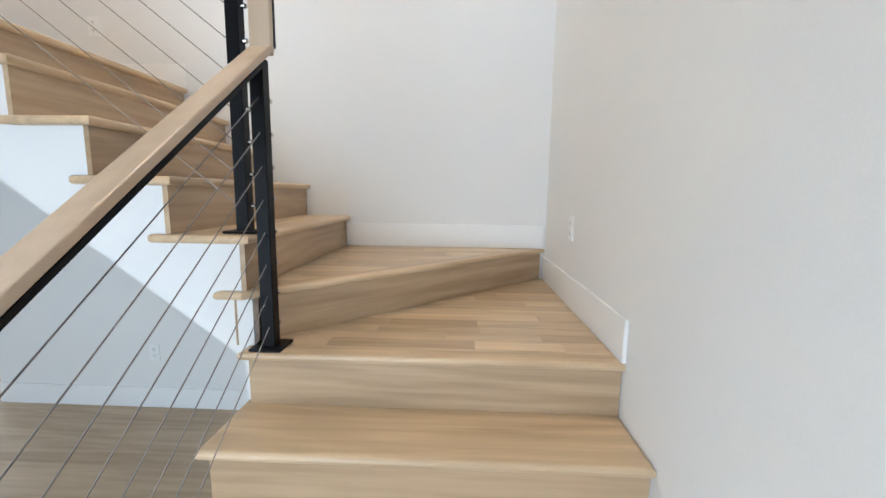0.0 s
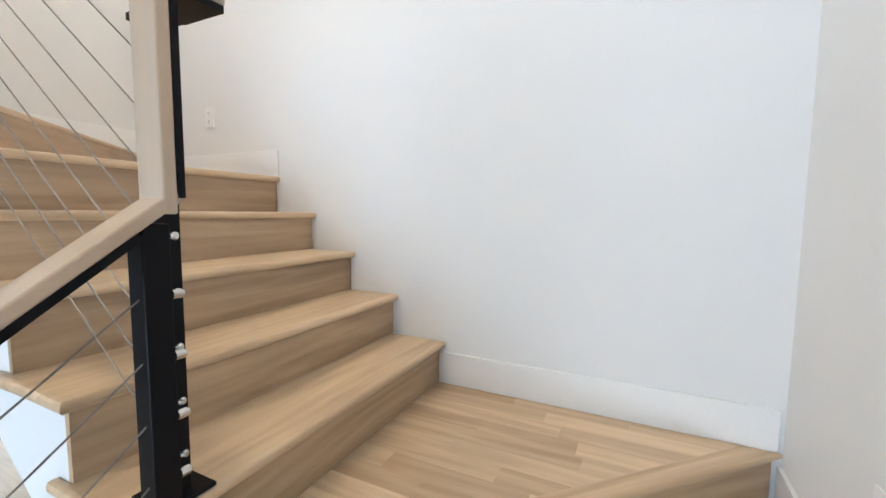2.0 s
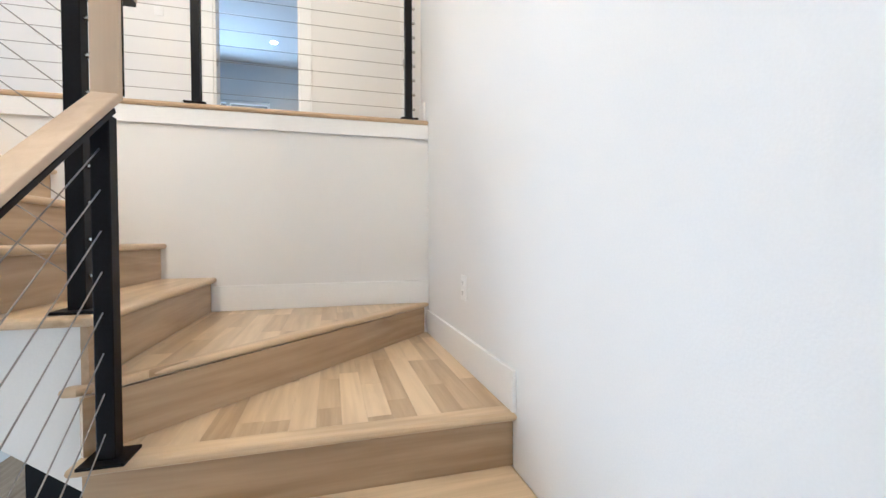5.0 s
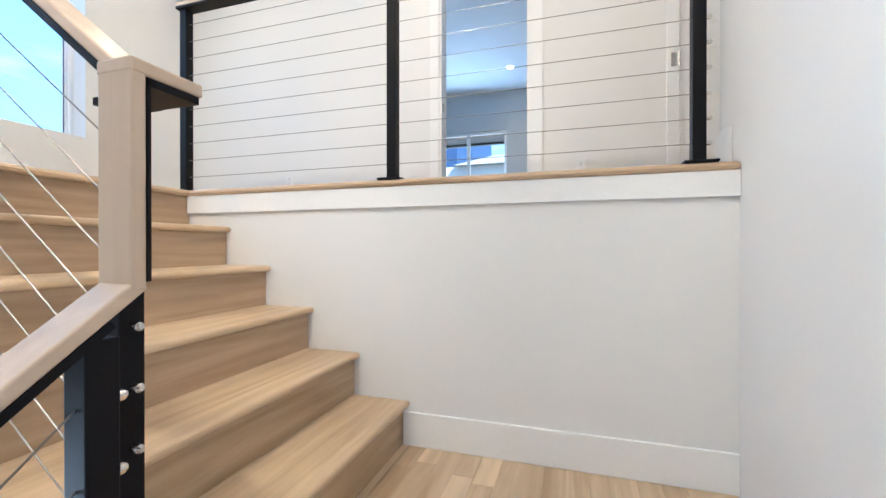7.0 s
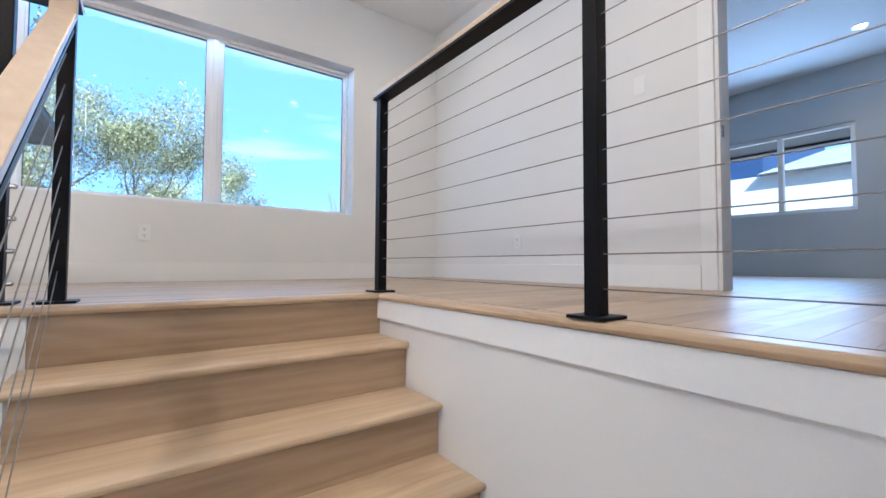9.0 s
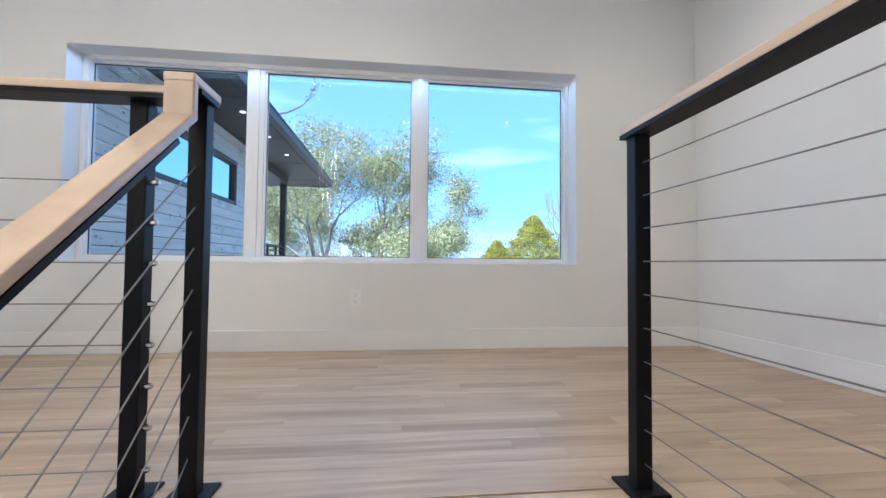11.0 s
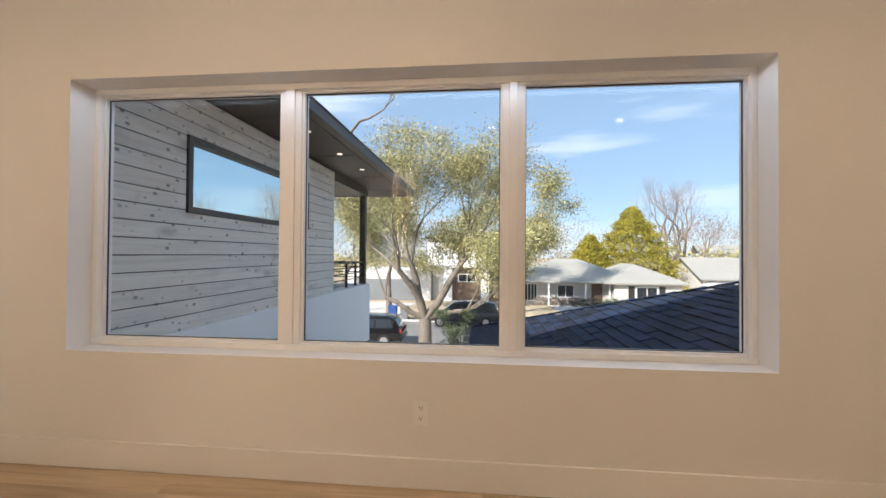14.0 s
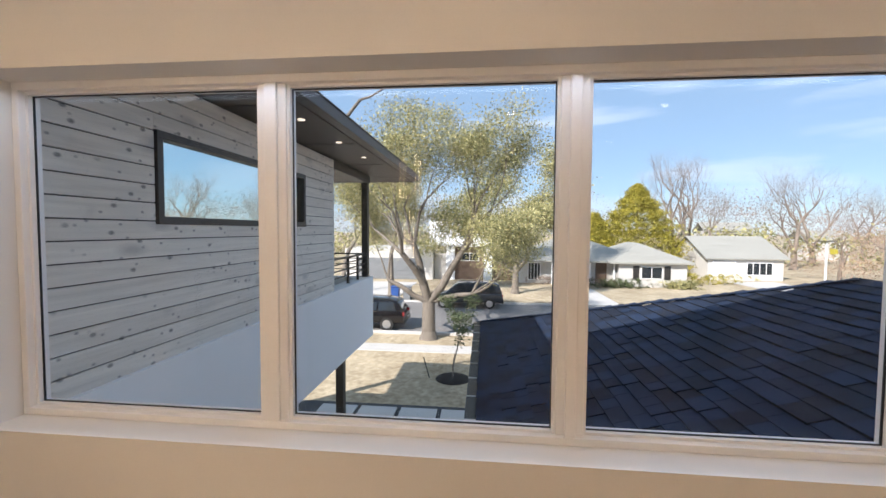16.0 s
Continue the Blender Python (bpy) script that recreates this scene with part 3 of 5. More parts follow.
for i in range(8):
    za, zb = 1.458 - i * 0.111, 2.208 - i * 0.109
    wire(railing_2, (P_2[0], P_2[1] + 0.02, za), (P_3[0], P_3[1] - 0.02, zb))
    bolt(n2, (P_2[0], P_2[1] - 0.024, za), (0, -1, 0))
    bolt(n3, (P_3[0], P_3[1] + 0.024, zb), (0, 1, 0))
# third flight
railing_3 = thing("stair_railing", (-1.9, Y_R3, 9 * R), "black steel stair railing with oak handrail and cables", "railing", "stair railings")
P_4, P_5 = (-1.320, -1.160), (-2.622, Y_R3)
part("rail_cap", boxes((X_R2B - RAIL_W / 2 - 0.0024, X_R2B + RAIL_W / 2 + 0.0024, -1.249, -1.125, CAP4 - RAIL_H, CAP4), bevel=0.004), RAIL_Y, railing_3, "level oak piece of the handrail")
part("cap_bar", boxes((X_R2B - 0.05, X_R2B + 0.036, -1.224, -1.134, CAP4 - RAIL_H - 0.014, CAP4 - RAIL_H - 0.001)), STEEL, railing_3, "flat black steel bar")
part("cap_bar", boxes((P_4[0] - 0.03, X_R2B - 0.05, P_4[1] - 0.029, P_4[1] + 0.029, CAP4 - RAIL_H - 0.014, CAP4 - RAIL_H - 0.001)), STEEL, railing_3, "flat black steel bar")
n4 = post(railing_3, *P_4, 9 * R, CAP4 - RAIL_H - 0.013)
n5 = post(railing_3, *P_5, UPPER, TOPG - RAIL_H - 0.013)
wood_run(railing_3, (X_R2B - 0.035, Y_R3 + 0.018, CAP4 - 0.004), (-2.518, Y_R3, 3.712), RAIL_X, trim=0.12)
part("rail_upright", boxes((-2.526, -2.502, Y_R3 - RAIL_W / 2 - 0.0012, Y_R3 + RAIL_W / 2 + 0.0012, 3.687, TOPG - 0.001), bevel=0.004), RAIL_Z, railing_3, "upright oak piece of the handrail")
for i in range(8):
    za, zb = 2.610 - i * 0.107, 3.595 - i * 0.108
    wire(railing_3, (P_4[0] - 0.02, P_4[1], za), (P_5[0] + 0.02, P_5[1], zb))
    bolt(n4, (P_4[0] + 0.024, P_4[1], za), (1, 0, 0))
# guard along the well's west edge
guard_w = thing("guard_railing", (X_RW, -2.4, UPPER), "black steel guard railing with oak handrail and cables", "railing", "guard railings")
part("rail_cap", boxes((-2.654, -2.5005, Y_R3 - RAIL_W / 2 - 0.0024, Y_R3 + RAIL_W / 2 + 0.0024, TOPG - RAIL_H, TOPG), bevel=0.004), RAIL_X, guard_w, "level oak piece of the handrail")
part("cap_bar", boxes((-2.645, -2.54, Y_R3 - 0.036, Y_R3 + 0.036, TOPG - RAIL_H - 0.013, TOPG - RAIL_H - 0.001)), STEEL, guard_w, "flat black steel bar")
wood_run(guard_w, (X_RW + 0.02, SOUTH + 0.003, TOPG), (X_RW + 0.02, Y_R3 - RAIL_W / 2, TOPG), RAIL_Y)
GW = (-1.332, -2.42, -3.52)
gp = [post(guard_w, X_RW, y, UPPER, TOPG - RAIL_H - 0.012) for y in GW]
for i in range(8):
    z = UPPER + 0.068 + i * 0.108
    wire(guard_w, (X_RW, GW[0] - 0.02, z), (X_RW, GW[2] + 0.02, z))
    bolt(gp[0], (X_RW, GW[0] + 0.024, z), (0, 1, 0))
# guard along the landing
guard_n = thing("guard_railing", (-1.3, 0.025, UPPER), "black steel guard railing with oak handrail and cables", "railing", "guard railings")
wood_run(guard_n, (-2.590, 0.025, TOPN), (-0.002, 0.025, TOPN), RAIL_X)
GN = (-2.553, -1.335, -0.122)
gp = [post(guard_n, x, 0.025, UPPER, TOPN - RAIL_H - 0.012) for x in GN]
for i in range(10):
    z = UPPER + 0.077 + i * 0.0915
    wire(guard_n, (GN[0] + 0.02, 0.025, z), (GN[2] - 0.02, 0.025, z))
    bolt(gp[2], (GN[2] + 0.024, 0.025, z), (1, 0, 0))

# ---- baseboards ----
BH, BT = 0.145, 0.015


def baseboard(x0, x1, y0, y1, z):
    setting("baseboard", boxes((x0, x1, y0, y1, z, z + BH), bevel=0.002), TRIM, "flat white painted baseboard", "baseboard")


baseboard(-BT, -0.0005, SOUTH + BT + 0.002, Y3 + LIP - 0.002, 2 * R + 0.0005)
baseboard(X1, -0.002, SOUTH + 0.0005, SOUTH + BT, R + 0.0005)
baseboard(-BT, -0.0005, Y3 + 4 * G2 + 0.004, -0.004, 7 * R + 0.0005)
baseboard(X9 - LIP + 0.002, -0.002, -BT, -0.0005, 8 * R + 0.0005)
baseboard(-BT, -0.0005, Y3 + 0.1, 0.2, FLOOR + 0.0005)
baseboard(WEST + 0.0005, WEST + BT, SOUTH + 0.02, NORTH - 0.001, UPPER + 0.0005)
baseboard(WEST + BT + 0.002, D0 - 0.09, NORTH - BT, NORTH - 0.0005, UPPER + 0.0005)
baseboard(D1 + 0.10, E0 - 0.11, NORTH - BT, NORTH - 0.0005, UPPER + 0.0005)
baseboard(-BT, -0.0005, 0.004 + 0.06, 0.2, UPPER + 0.0005)
baseboard(0.0, 1.74, 0.2005, 0.2 + BT, UPPER + 0.0005)
baseboard(WEST + BT, X_RW - 0.1, SOUTH + 0.0005, SOUTH + BT, UPPER + 0.0005)

# ---- wide window ----
win = thing("window_1", (-4.6, -1.08, WZ0), "wide white three-pane window in a deep white reveal", "window", kind="structure")
GX = -4.609
PANES = ((-2.812, -1.762), (-1.621, -0.557), (-0.426, 0.644))
PZ0, PZ1 = 3.384, 4.745
part("outer_frame", boxes((-4.64, -4.555, WY0, WY1, WZ0 + 0.0005, PZ0 - 0.012), (-4.64, -4.555, WY0, WY1, PZ1 + 0.012, WZ1 - 0.0005), (-4.64, -4.555, WY0 + 0.0005, PANES[0][0] - 0.012, PZ0 - 0.012, PZ1 + 0.012),
                          (-4.64, -4.555, PANES[2][1] + 0.012, WY1 - 0.0005, PZ0 - 0.012, PZ1 + 0.012), bevel=0.003), FRAME, win)
for a, b in ((PANES[0][1], PANES[1][0]), (PANES[1][1], PANES[2][0])):
    part("mullion", boxes((-4.64, -4.572, a + 0.012, b - 0.012, PZ0 - 0.012, PZ1 + 0.012), (-4.572, -4.555, a + 0.045, b - 0.045, PZ0 - 0.012, PZ1 + 0.012), bevel=0.003), FRAME, win)
for a, b in PANES:
    s = part("sash", boxes((-4.636, -4.585, a - 0.012, b + 0.012, PZ0 - 0.012, PZ0), (-4.636, -4.585, a - 0.012, b + 0.012, PZ1, PZ1 + 0.012), (-4.636, -4.585, a - 0.012, a, PZ0, PZ1), (-4.636, -4.585, b, b + 0.012, PZ0, PZ1)), FRAME, win)
    part("gasket", boxes((-4.613, -4.605, a, b, PZ0, PZ0 + 0.004), (-4.613, -4.605, a, b, PZ1 - 0.004, PZ1), (-4.613, -4.605, a, a + 0.004, PZ0, PZ1), (-4.613, -4.605, b - 0.004, b, PZ0, PZ1)), GASKET, s)
    pane = part("pane", boxes((GX - 0.002, GX + 0.002, a, b, PZ0, PZ1)), GLASS, s)
    pane.visible_shadow = False

# ---- doorways ----


def casing(x0, x1, name):
    th = thing(name, ((x0 + x1) / 2, NORTH, UPPER), "white painted door casing and jamb of a doorway", "door frame", kind="structure")
    part("casing", boxes((x0 - 0.085, x0 - 0.004, NORTH - 0.016, NORTH - 0.0005, UPPER + 0.0005, DZ + 0.085), (x1 + 0.004, x1 + 0.105, NORTH - 0.016, NORTH - 0.0005, UPPER + 0.0005, DZ + 0.085), (x0 - 0.004, x1 + 0.004, NORTH - 0.016, NORTH - 0.0005, DZ + 0.004, DZ + 0.085), bevel=0.002), TRIM, th)
    part("jamb", boxes((x0 - 0.0005, x0 + 0.018, NORTH - 0.004, NORTH + 0.134, UPPER + 0.0005, DZ), (x1 - 0.018, x1 + 0.0005, NORTH - 0.004, NORTH + 0.134, UPPER + 0.0005, DZ), (x0, x1, NORTH - 0.004, NORTH + 0.134, DZ - 0.018, DZ + 0.0005), bevel=0.002), TRIM, th)
    return th


def hinge(parent, x, y, z, face):
    """A steel hinge leaf with its knuckle; face: the way that the leaf looks."""
    bm = bmesh.new()
    if face == "x":
        box(bm, x - 0.002, x, y - 0.002, y + 0.036, z - 0.05, z + 0.05)
        rod(bm, (x, y - 0.006, z - 0.05), (x, y - 0.006, z + 0.05), 0.007, sides=10)
        for dz in (-0.032, 0.0, 0.032):
            rod(bm, (x - 0.002, y + 0.02, z + dz), (x - 0.0045, y + 0.02, z + dz), 0.005, sides=8)
    else:
        box(bm, x - 0.045, x, y - 0.0025, y, z - 0.05, z + 0.05)
        rod(bm, (x + 0.004, y - 0.006, z - 0.05), (x + 0.004, y - 0.006, z + 0.05), 0.008, sides=10)
        for dz in (-0.032, 0.0, 0.032):
            rod(bm, (x - 0.024, y - 0.0025, z + dz), (x - 0.024, y - 0.005, z + dz), 0.005, sides=8)
    part("hinge", bm, CHROME, parent, "brushed steel hinge")


door_1 = casing(D0, D1, "door_1")
for z in (2.945, 3.72, 4.72):
    hinge(door_1, D1 - 0.018, NORTH + 0.01, z, "x")
part("strike_plate", boxes((D0 + 0.018, D0 + 0.02, NORTH + 0.01, NORTH + 0.05, 3.60, 3.67)), CHROME, door_1, "brushed steel strike plate")
door_2 = casing(E0, E1, "door_2")
leaf = bmesh.new()
box(leaf, E0 + 0.021, E1 - 0.021, NORTH + 0.012, NORTH + 0.05, UPPER + 0.012, DZ - 0.021, bevel=0.002)
for k in range(2):
    zz = UPPER + 0.15 + k * 1.15
    for e in ((E0 + 0.12, E1 - 0.12, zz, zz + 0.012), (E0 + 0.12, E1 - 0.12, zz + 0.98, zz + 0.992)):
        box(leaf, e[0], e[1], NORTH + 0.007, NORTH + 0.014, e[2], e[3])
part("leaf", leaf, TRIM, door_2, "closed white panelled door")
for z in (2.965, 3.79, 4.72):
    hinge(door_2, E0 - 0.012, NORTH - 0.0165, z, "y")

# ---- outlets and switches ----


def outlet(at, face, group="wall outlets", switch=False):
    """A white plate with a duplex outlet or a rocker; face: the wall's normal."""
    fx, fy = face
    kind = "light_switch" if switch else "wall_outlet"
    th = thing(kind, at, "white rocker light switch on the painted wall" if switch else "white duplex outlet with a flat plate on the wall", "switch" if switch else "outlet", group if not switch else "")

    def slab(u0, u1, z0, z1, d0, d1, bevel=0.0):
        x, y, z = at
        a = (x + fx * d0 - fy * u0, y + fy * d0 + fx * u0)
        b = (x + fx * d1 - fy * u1, y + fy * d1 + fx * u1)
        return box(bmesh.new(), min(a[0], b[0]), max(a[0], b[0]), min(a[1], b[1]), max(a[1], b[1]), z + z0, z + z1, bevel)
    part("plate", slab(-0.037, 0.037, -0.06, 0.06, 0.0005, 0.007, 0.002), PLASTIC, th)
    if switch:
        part("rocker", slab(-0.017, 0.017, -0.033, 0.033, 0.007, 0.011, 0.001), PLASTIC, th)
        return th
    for dz in (-0.024, 0.024):
        f = part("receptacle", slab(-0.017, 0.017, dz - 0.016, dz + 0.016, 0.007, 0.0095, 0.001), PLASTIC, th)
        for du in (-0.007, 0.006):
            part("slot", slab(du - 0.0012, du + 0.0012, dz - 0.002, dz + 0.008, 0.0095, 0.0101), SLOT, f)
        part("slot", slab(-0.0025, 0.0025, dz - 0.011, dz - 0.006, 0.0095, 0.0101), SLOT, f)
    return th


outlet((-0.605, SOUTH, 0.572), (0, 1))
outlet((0.0, -0.742, 1.734), (-1, 0))
outlet((WEST, -0.939, 3.094), (1, 0))
outlet((-3.170, NORTH, 3.066), (0, -1))
outlet((-0.494, NORTH, 3.055), (0, -1))
outlet((0.0, -0.95, FLOOR + 0.40), (-1, 0))
outlet((-2.08, NORTH, 4.05), (0, -1), switch=True)

# ---- lamps in the ceiling ----
LED = plain("lit_diffuser", (1, 0.9, 0.75), 0.5, 0, 12.0, (1.0, 0.82, 0.6))
LED_DIM = plain("lit_soffit_diffuser", (1, 0.9, 0.75), 0.5, 0, 0.7, (1.0, 0.82, 0.6))
BRASS = plain("brass", (0.72, 0.50, 0.24), 0.28, 1.0)
ROD_LIT = plain("lit_rod", (1.0, 0.8, 0.5), 0.4, 0, 11.0, (1.0, 0.66, 0.36))


def downlight(x, y, z=CEIL):
    th = thing("recessed_downlight", (x, y, z), "small round recessed downlight, lit, in the ceiling", "ceiling light", "recessed downlights")
    bm = rod(bmesh.new(), (x, y, z - 0.005), (x, y, z - 0.0005), 0.075, sides=28)
    part("trim_ring", bm, TRIM, th)
    part("diffuser", rod(bmesh.new(), (x, y, z - 0.009), (x, y, z - 0.0055), 0.052, sides=28), LED, th, "glowing diffuser")


for lx, ly in DOWNLIGHTS:
    downlight(lx, ly)
downlight(-1.54, 5.2)
chandelier = thing("chandelier", (-1.40, -1.73, CEIL), "brass chandelier of slim upright lit rods over the stairwell", "chandelier")
part("canopy", rod(bmesh.new(), (-1.40, -1.73, CEIL - 0.03), (-1.40, -1.73, CEIL - 0.0005), 0.16, sides=32), BRASS, chandelier)
for i, (dx, dy, top, ln) in enumerate(((0.14, -0.14, 5.02, 0.46), (0.10, -0.09, 5.05, 0.50), (0.04, -0.05, 5.03, 0.48), (-0.05, 0.02, 4.40, 0.58), (0.02, 0.05, 4.36, 0.55), (-0.10, -0.03, 4.42, 0.56), (-0.12, 0.09, 5.06, 0.50), (-0.14, 0.14, 5.04, 0.47), (0.09, 0.12, 5.0, 0.5))):
    x, y = -1.40 + dx, -1.73 + dy
    r = part("lit_rod", rod(bmesh.new(), (x, y, top - ln), (x, y, top), 0.009, sides=10), ROD_LIT, chandelier, "lit glass rod")
    part("cap", rod(bmesh.new(), (x, y, top), (x, y, top + 0.05), 0.011, sides=10), BRASS, r)
    part("suspension_wire", rod(bmesh.new(), (x, y, top + 0.05), (x, y, CEIL - 0.031), 0.0015, sides=5), CABLE, chandelier)

# ---- window of the grey room ----
# No shade is built: the eave and navy wall outside darken its top.
bwin = thing("window_2", ((BX0 + BX1) / 2, BW, BZ0), "white two-light sliding window of the grey room", "window", kind="structure")
bm_ = (BX0 + BX1) / 2
part("window_frame", boxes((BX0, BX1, BW + 0.03, BW + 0.1, BZ0 + 0.0005, BZ0 + 0.05), (BX0, BX1, BW + 0.03, BW + 0.1, BZ1 - 0.05, BZ1 - 0.0005), (BX0 + 0.0005, BX0 + 0.05, BW + 0.03, BW + 0.1, BZ0 + 0.05, BZ1 - 0.05),
                           (BX1 - 0.05, BX1 - 0.0005, BW + 0.03, BW + 0.1, BZ0 + 0.05, BZ1 - 0.05), (bm_ - 0.03, bm_ + 0.03, BW + 0.02, BW + 0.1, BZ0 + 0.05, BZ1 - 0.05), bevel=0.003), FRAME, bwin)
for a, b in ((BX0 + 0.05, bm_ - 0.03), (bm_ + 0.03, BX1 - 0.05)):
    pn = part("pane", boxes((a, b, BW + 0.065, BW + 0.069, BZ0 + 0.05, BZ1 - 0.05)), GLASS, bwin)
    pn.visible_shadow = False

# ---- floor boards ----
upper_boards = thing("board_floor", (-3.4, -1.0, UPPER), "pale oak strip floor of the upper landing", "floor", kind="structure")
lower_boards = thing("board_floor", (-1.0, -1.0, FLOOR), "pale oak strip floor below the stairs", "floor", kind="structure")
fl = random.Random(11)


def lay(parent, poly, z, limit=10 ** 6):
    rest_v, rest_f = [], []
    out = board_outlines(poly, 0.083, fl, 0.45, 1.5)
    for i, c in enumerate(out):
        if i < limit:
            part("board", prism(bmesh.new(), c, z - 0.012, z - 0.0006 * fl.random()), BOARD, parent)
        else:
            n = len(rest_v)
            rest_v += [(x, y, z - 0.0004) for x, y in c]
            rest_f.append(list(range(n, n + len(c))))
    if rest_f:
        ob = quick_mesh("boards", rest_v, rest_f, BOARD, parent)
        ob["kind"] = "stuff"


lay(upper_boards, [(WEST, SOUTH), (X14 - 0.09, SOUTH), (X14 - 0.09, NORTH), (WEST, NORTH)], UPPER)
lay(upper_boards, [(X14 - 0.09, 0.0625), (1.74, 0.0625), (1.74, NORTH), (X14 - 0.09, NORTH)], UPPER, 130)
lay(upper_boards, [(WEST, NORTH), (0.3, NORTH), (0.3, BW), (WEST, BW)], UPPER, 0)
lay(lower_boards, [(-2.4, S_IN1), (0.0, S_IN1), (0.0, 5.05), (-2.4, 5.05)], FLOOR, 120)
lay(lower_boards, [(0.0, 0.2), (7.8, 0.2), (7.8, 5.05), (0.0, 5.05)], FLOOR, 0)
lay(lower_boards, [(-4.6, SOUTH), (-2.4, SOUTH), (-2.4, 5.05), (-4.6, 5.05)], FLOOR, 0)

# ---- tall black cabinets in the lower room ----
for x0 in (-1.88, -2.49, -3.10):
    cab = thing("tall_cabinet", (x0 + 0.3, 1.9, FLOOR), "tall matte black cabinet in the lower room", "cabinet", "tall cabinets")
    part("body", boxes((x0, x0 + 0.606, 1.62, 2.2, FLOOR + 0.001, 1.9)), STEEL, cab)
    for k in (0, 1):
        d = part("door", boxes((x0 + 0.004, x0 + 0.602, 1.598, 1.618, FLOOR + 0.09 + k * 1.3, FLOOR + 1.38 + k * 1.28), bevel=0.002), STEEL, cab)
        part("handle", boxes((x0 + 0.05, x0 + 0.062, 1.565, 1.597, FLOOR + 0.9 + k * 0.6, FLOOR + 1.2 + k * 0.6)), STEEL, d)

# ---- outdoors: materials ----
STUCCO = mottled("white_stucco", (0.84, 0.845, 0.85), (0.89, 0.895, 0.90), 1.2, 140, 0.85, 0.15)
DARK_TRIM = mottled("dark_bronze_trim", (0.022, 0.020, 0.018), (0.034, 0.031, 0.028), 2, 60, 0.45, 0.04)
SOFFIT = mottled("dark_soffit", (0.024, 0.018, 0.014), (0.036, 0.028, 0.022), 2, 40, 0.5, 0.05)
SHINGLE = mottled("asphalt_shingle", (0.0015, 0.006, 0.020), (0.008, 0.023, 0.062), 1.6, 110, 0.9, 0.6, per_piece=0.26)
SHINGLE_I = mottled("asphalt_shingle_rows", (0.0015, 0.006, 0.020), (0.008, 0.023, 0.062), 1.6, 110, 0.9, 0.6, per_piece=0.26, islands=True)
# Near-black for shingle edges: the shadow lines between rows, painted as colour.
SHINGLE_SHADOW = plain("shingle_shadow_edge", (0.003, 0.0035, 0.004), 0.9)
LAWN = mottled("dormant_lawn", (0.20, 0.15, 0.085), (0.62, 0.52, 0.36), 0.5, 5, 0.95, 0.8)
ROAD = mottled("pale_asphalt", (0.16, 0.15, 0.145), (0.25, 0.24, 0.23), 0.5, 30, 0.9, 0.3)
CONCRETE = mottled("concrete", (0.46, 0.44, 0.41), (0.60, 0.58, 0.55), 0.7, 25, 0.85, 0.2)
GRAVEL = mottled("dark_gravel", (0.02, 0.02, 0.022), (0.10, 0.10, 0.10), 12, 40, 0.9, 0.8)
MULCH = mottled("dark_mulch", (0.010, 0.008, 0.006), (0.035, 0.025, 0.018), 8, 40, 0.95, 0.8)
BARK = mottled("grey_bark", (0.075, 0.063, 0.05), (0.28, 0.24, 0.195), 2.0, 18, 0.9, 0.6, stretch=(1, 1, 0.35))
TWIG = mottled("bare_twigs", (0.16, 0.125, 0.10), (0.30, 0.25, 0.20), 1.0, 12, 0.9, 0.3)
LEAF_OAK = mottled("oak_leaves", (0.13, 0.135, 0.05), (0.50, 0.455, 0.20), 0.5, 3.0, 0.6, 0.0, per_piece=0.25, islands=True)
LEAF_DARK = mottled("dark_leaves", (0.035, 0.055, 0.018), (0.10, 0.12, 0.045), 0.5, 3.0, 0.6, 0.0, per_piece=0.25, islands=True)
LEAF_GOLD = mottled("golden_conifer", (0.15, 0.135, 0.012), (0.42, 0.355, 0.035), 0.4, 2.0, 0.7, 0.0, per_piece=0.25, islands=True)
LEAF_DRY = mottled("dry_brush", (0.20, 0.165, 0.14), (0.36, 0.30, 0.255), 0.2, 1.0, 0.8, 0.0, per_piece=0.2, islands=True)
ROOF_GREY = mottled("grey_roof", (0.27, 0.265, 0.235), (0.37, 0.36, 0.32), 0.8, 8, 0.9, 0.3, stretch=(1, 0.3, 3))
SIDING = mottled("white_siding", (0.52, 0.50, 0.47), (0.62, 0.60, 0.565), 0.6, 12, 0.7, 0.1)
BROWN_PANEL = mottled("brown_panel", (0.15, 0.095, 0.065), (0.22, 0.15, 0.105), 0.8, 10, 0.7, 0.1)
DARK_GLASS = plain("dark_window_glass", (0.02, 0.025, 0.03), 0.03)
MIRROR_GLASS = plain("reflecting_window_glass", (0.60, 0.70, 0.69), 0.02, 1.0)
BLACK_PAINT = plain("black_car_paint", (0.006, 0.006, 0.008), 0.12)
GREY_PAINT = plain("dark_grey_car_paint", (0.035, 0.037, 0.042), 0.18)
TYRE = plain("tyre_rubber", (0.012, 0.012, 0.012), 0.8)
RIM = plain("alloy_rim", (0.55, 0.55, 0.56), 0.3, 0.9)
TAIL = plain("red_tail_lamp", (0.35, 0.01, 0.01), 0.2)
BLUE_BIN = mottled("blue_plastic", (0.02, 0.07, 0.25), (0.03, 0.09, 0.32), 2, 30, 0.5, 0.05)
GREY_BIN = mottled("grey_plastic", (0.16, 0.17, 0.18), (0.22, 0.23, 0.24), 2, 30, 0.5, 0.05)


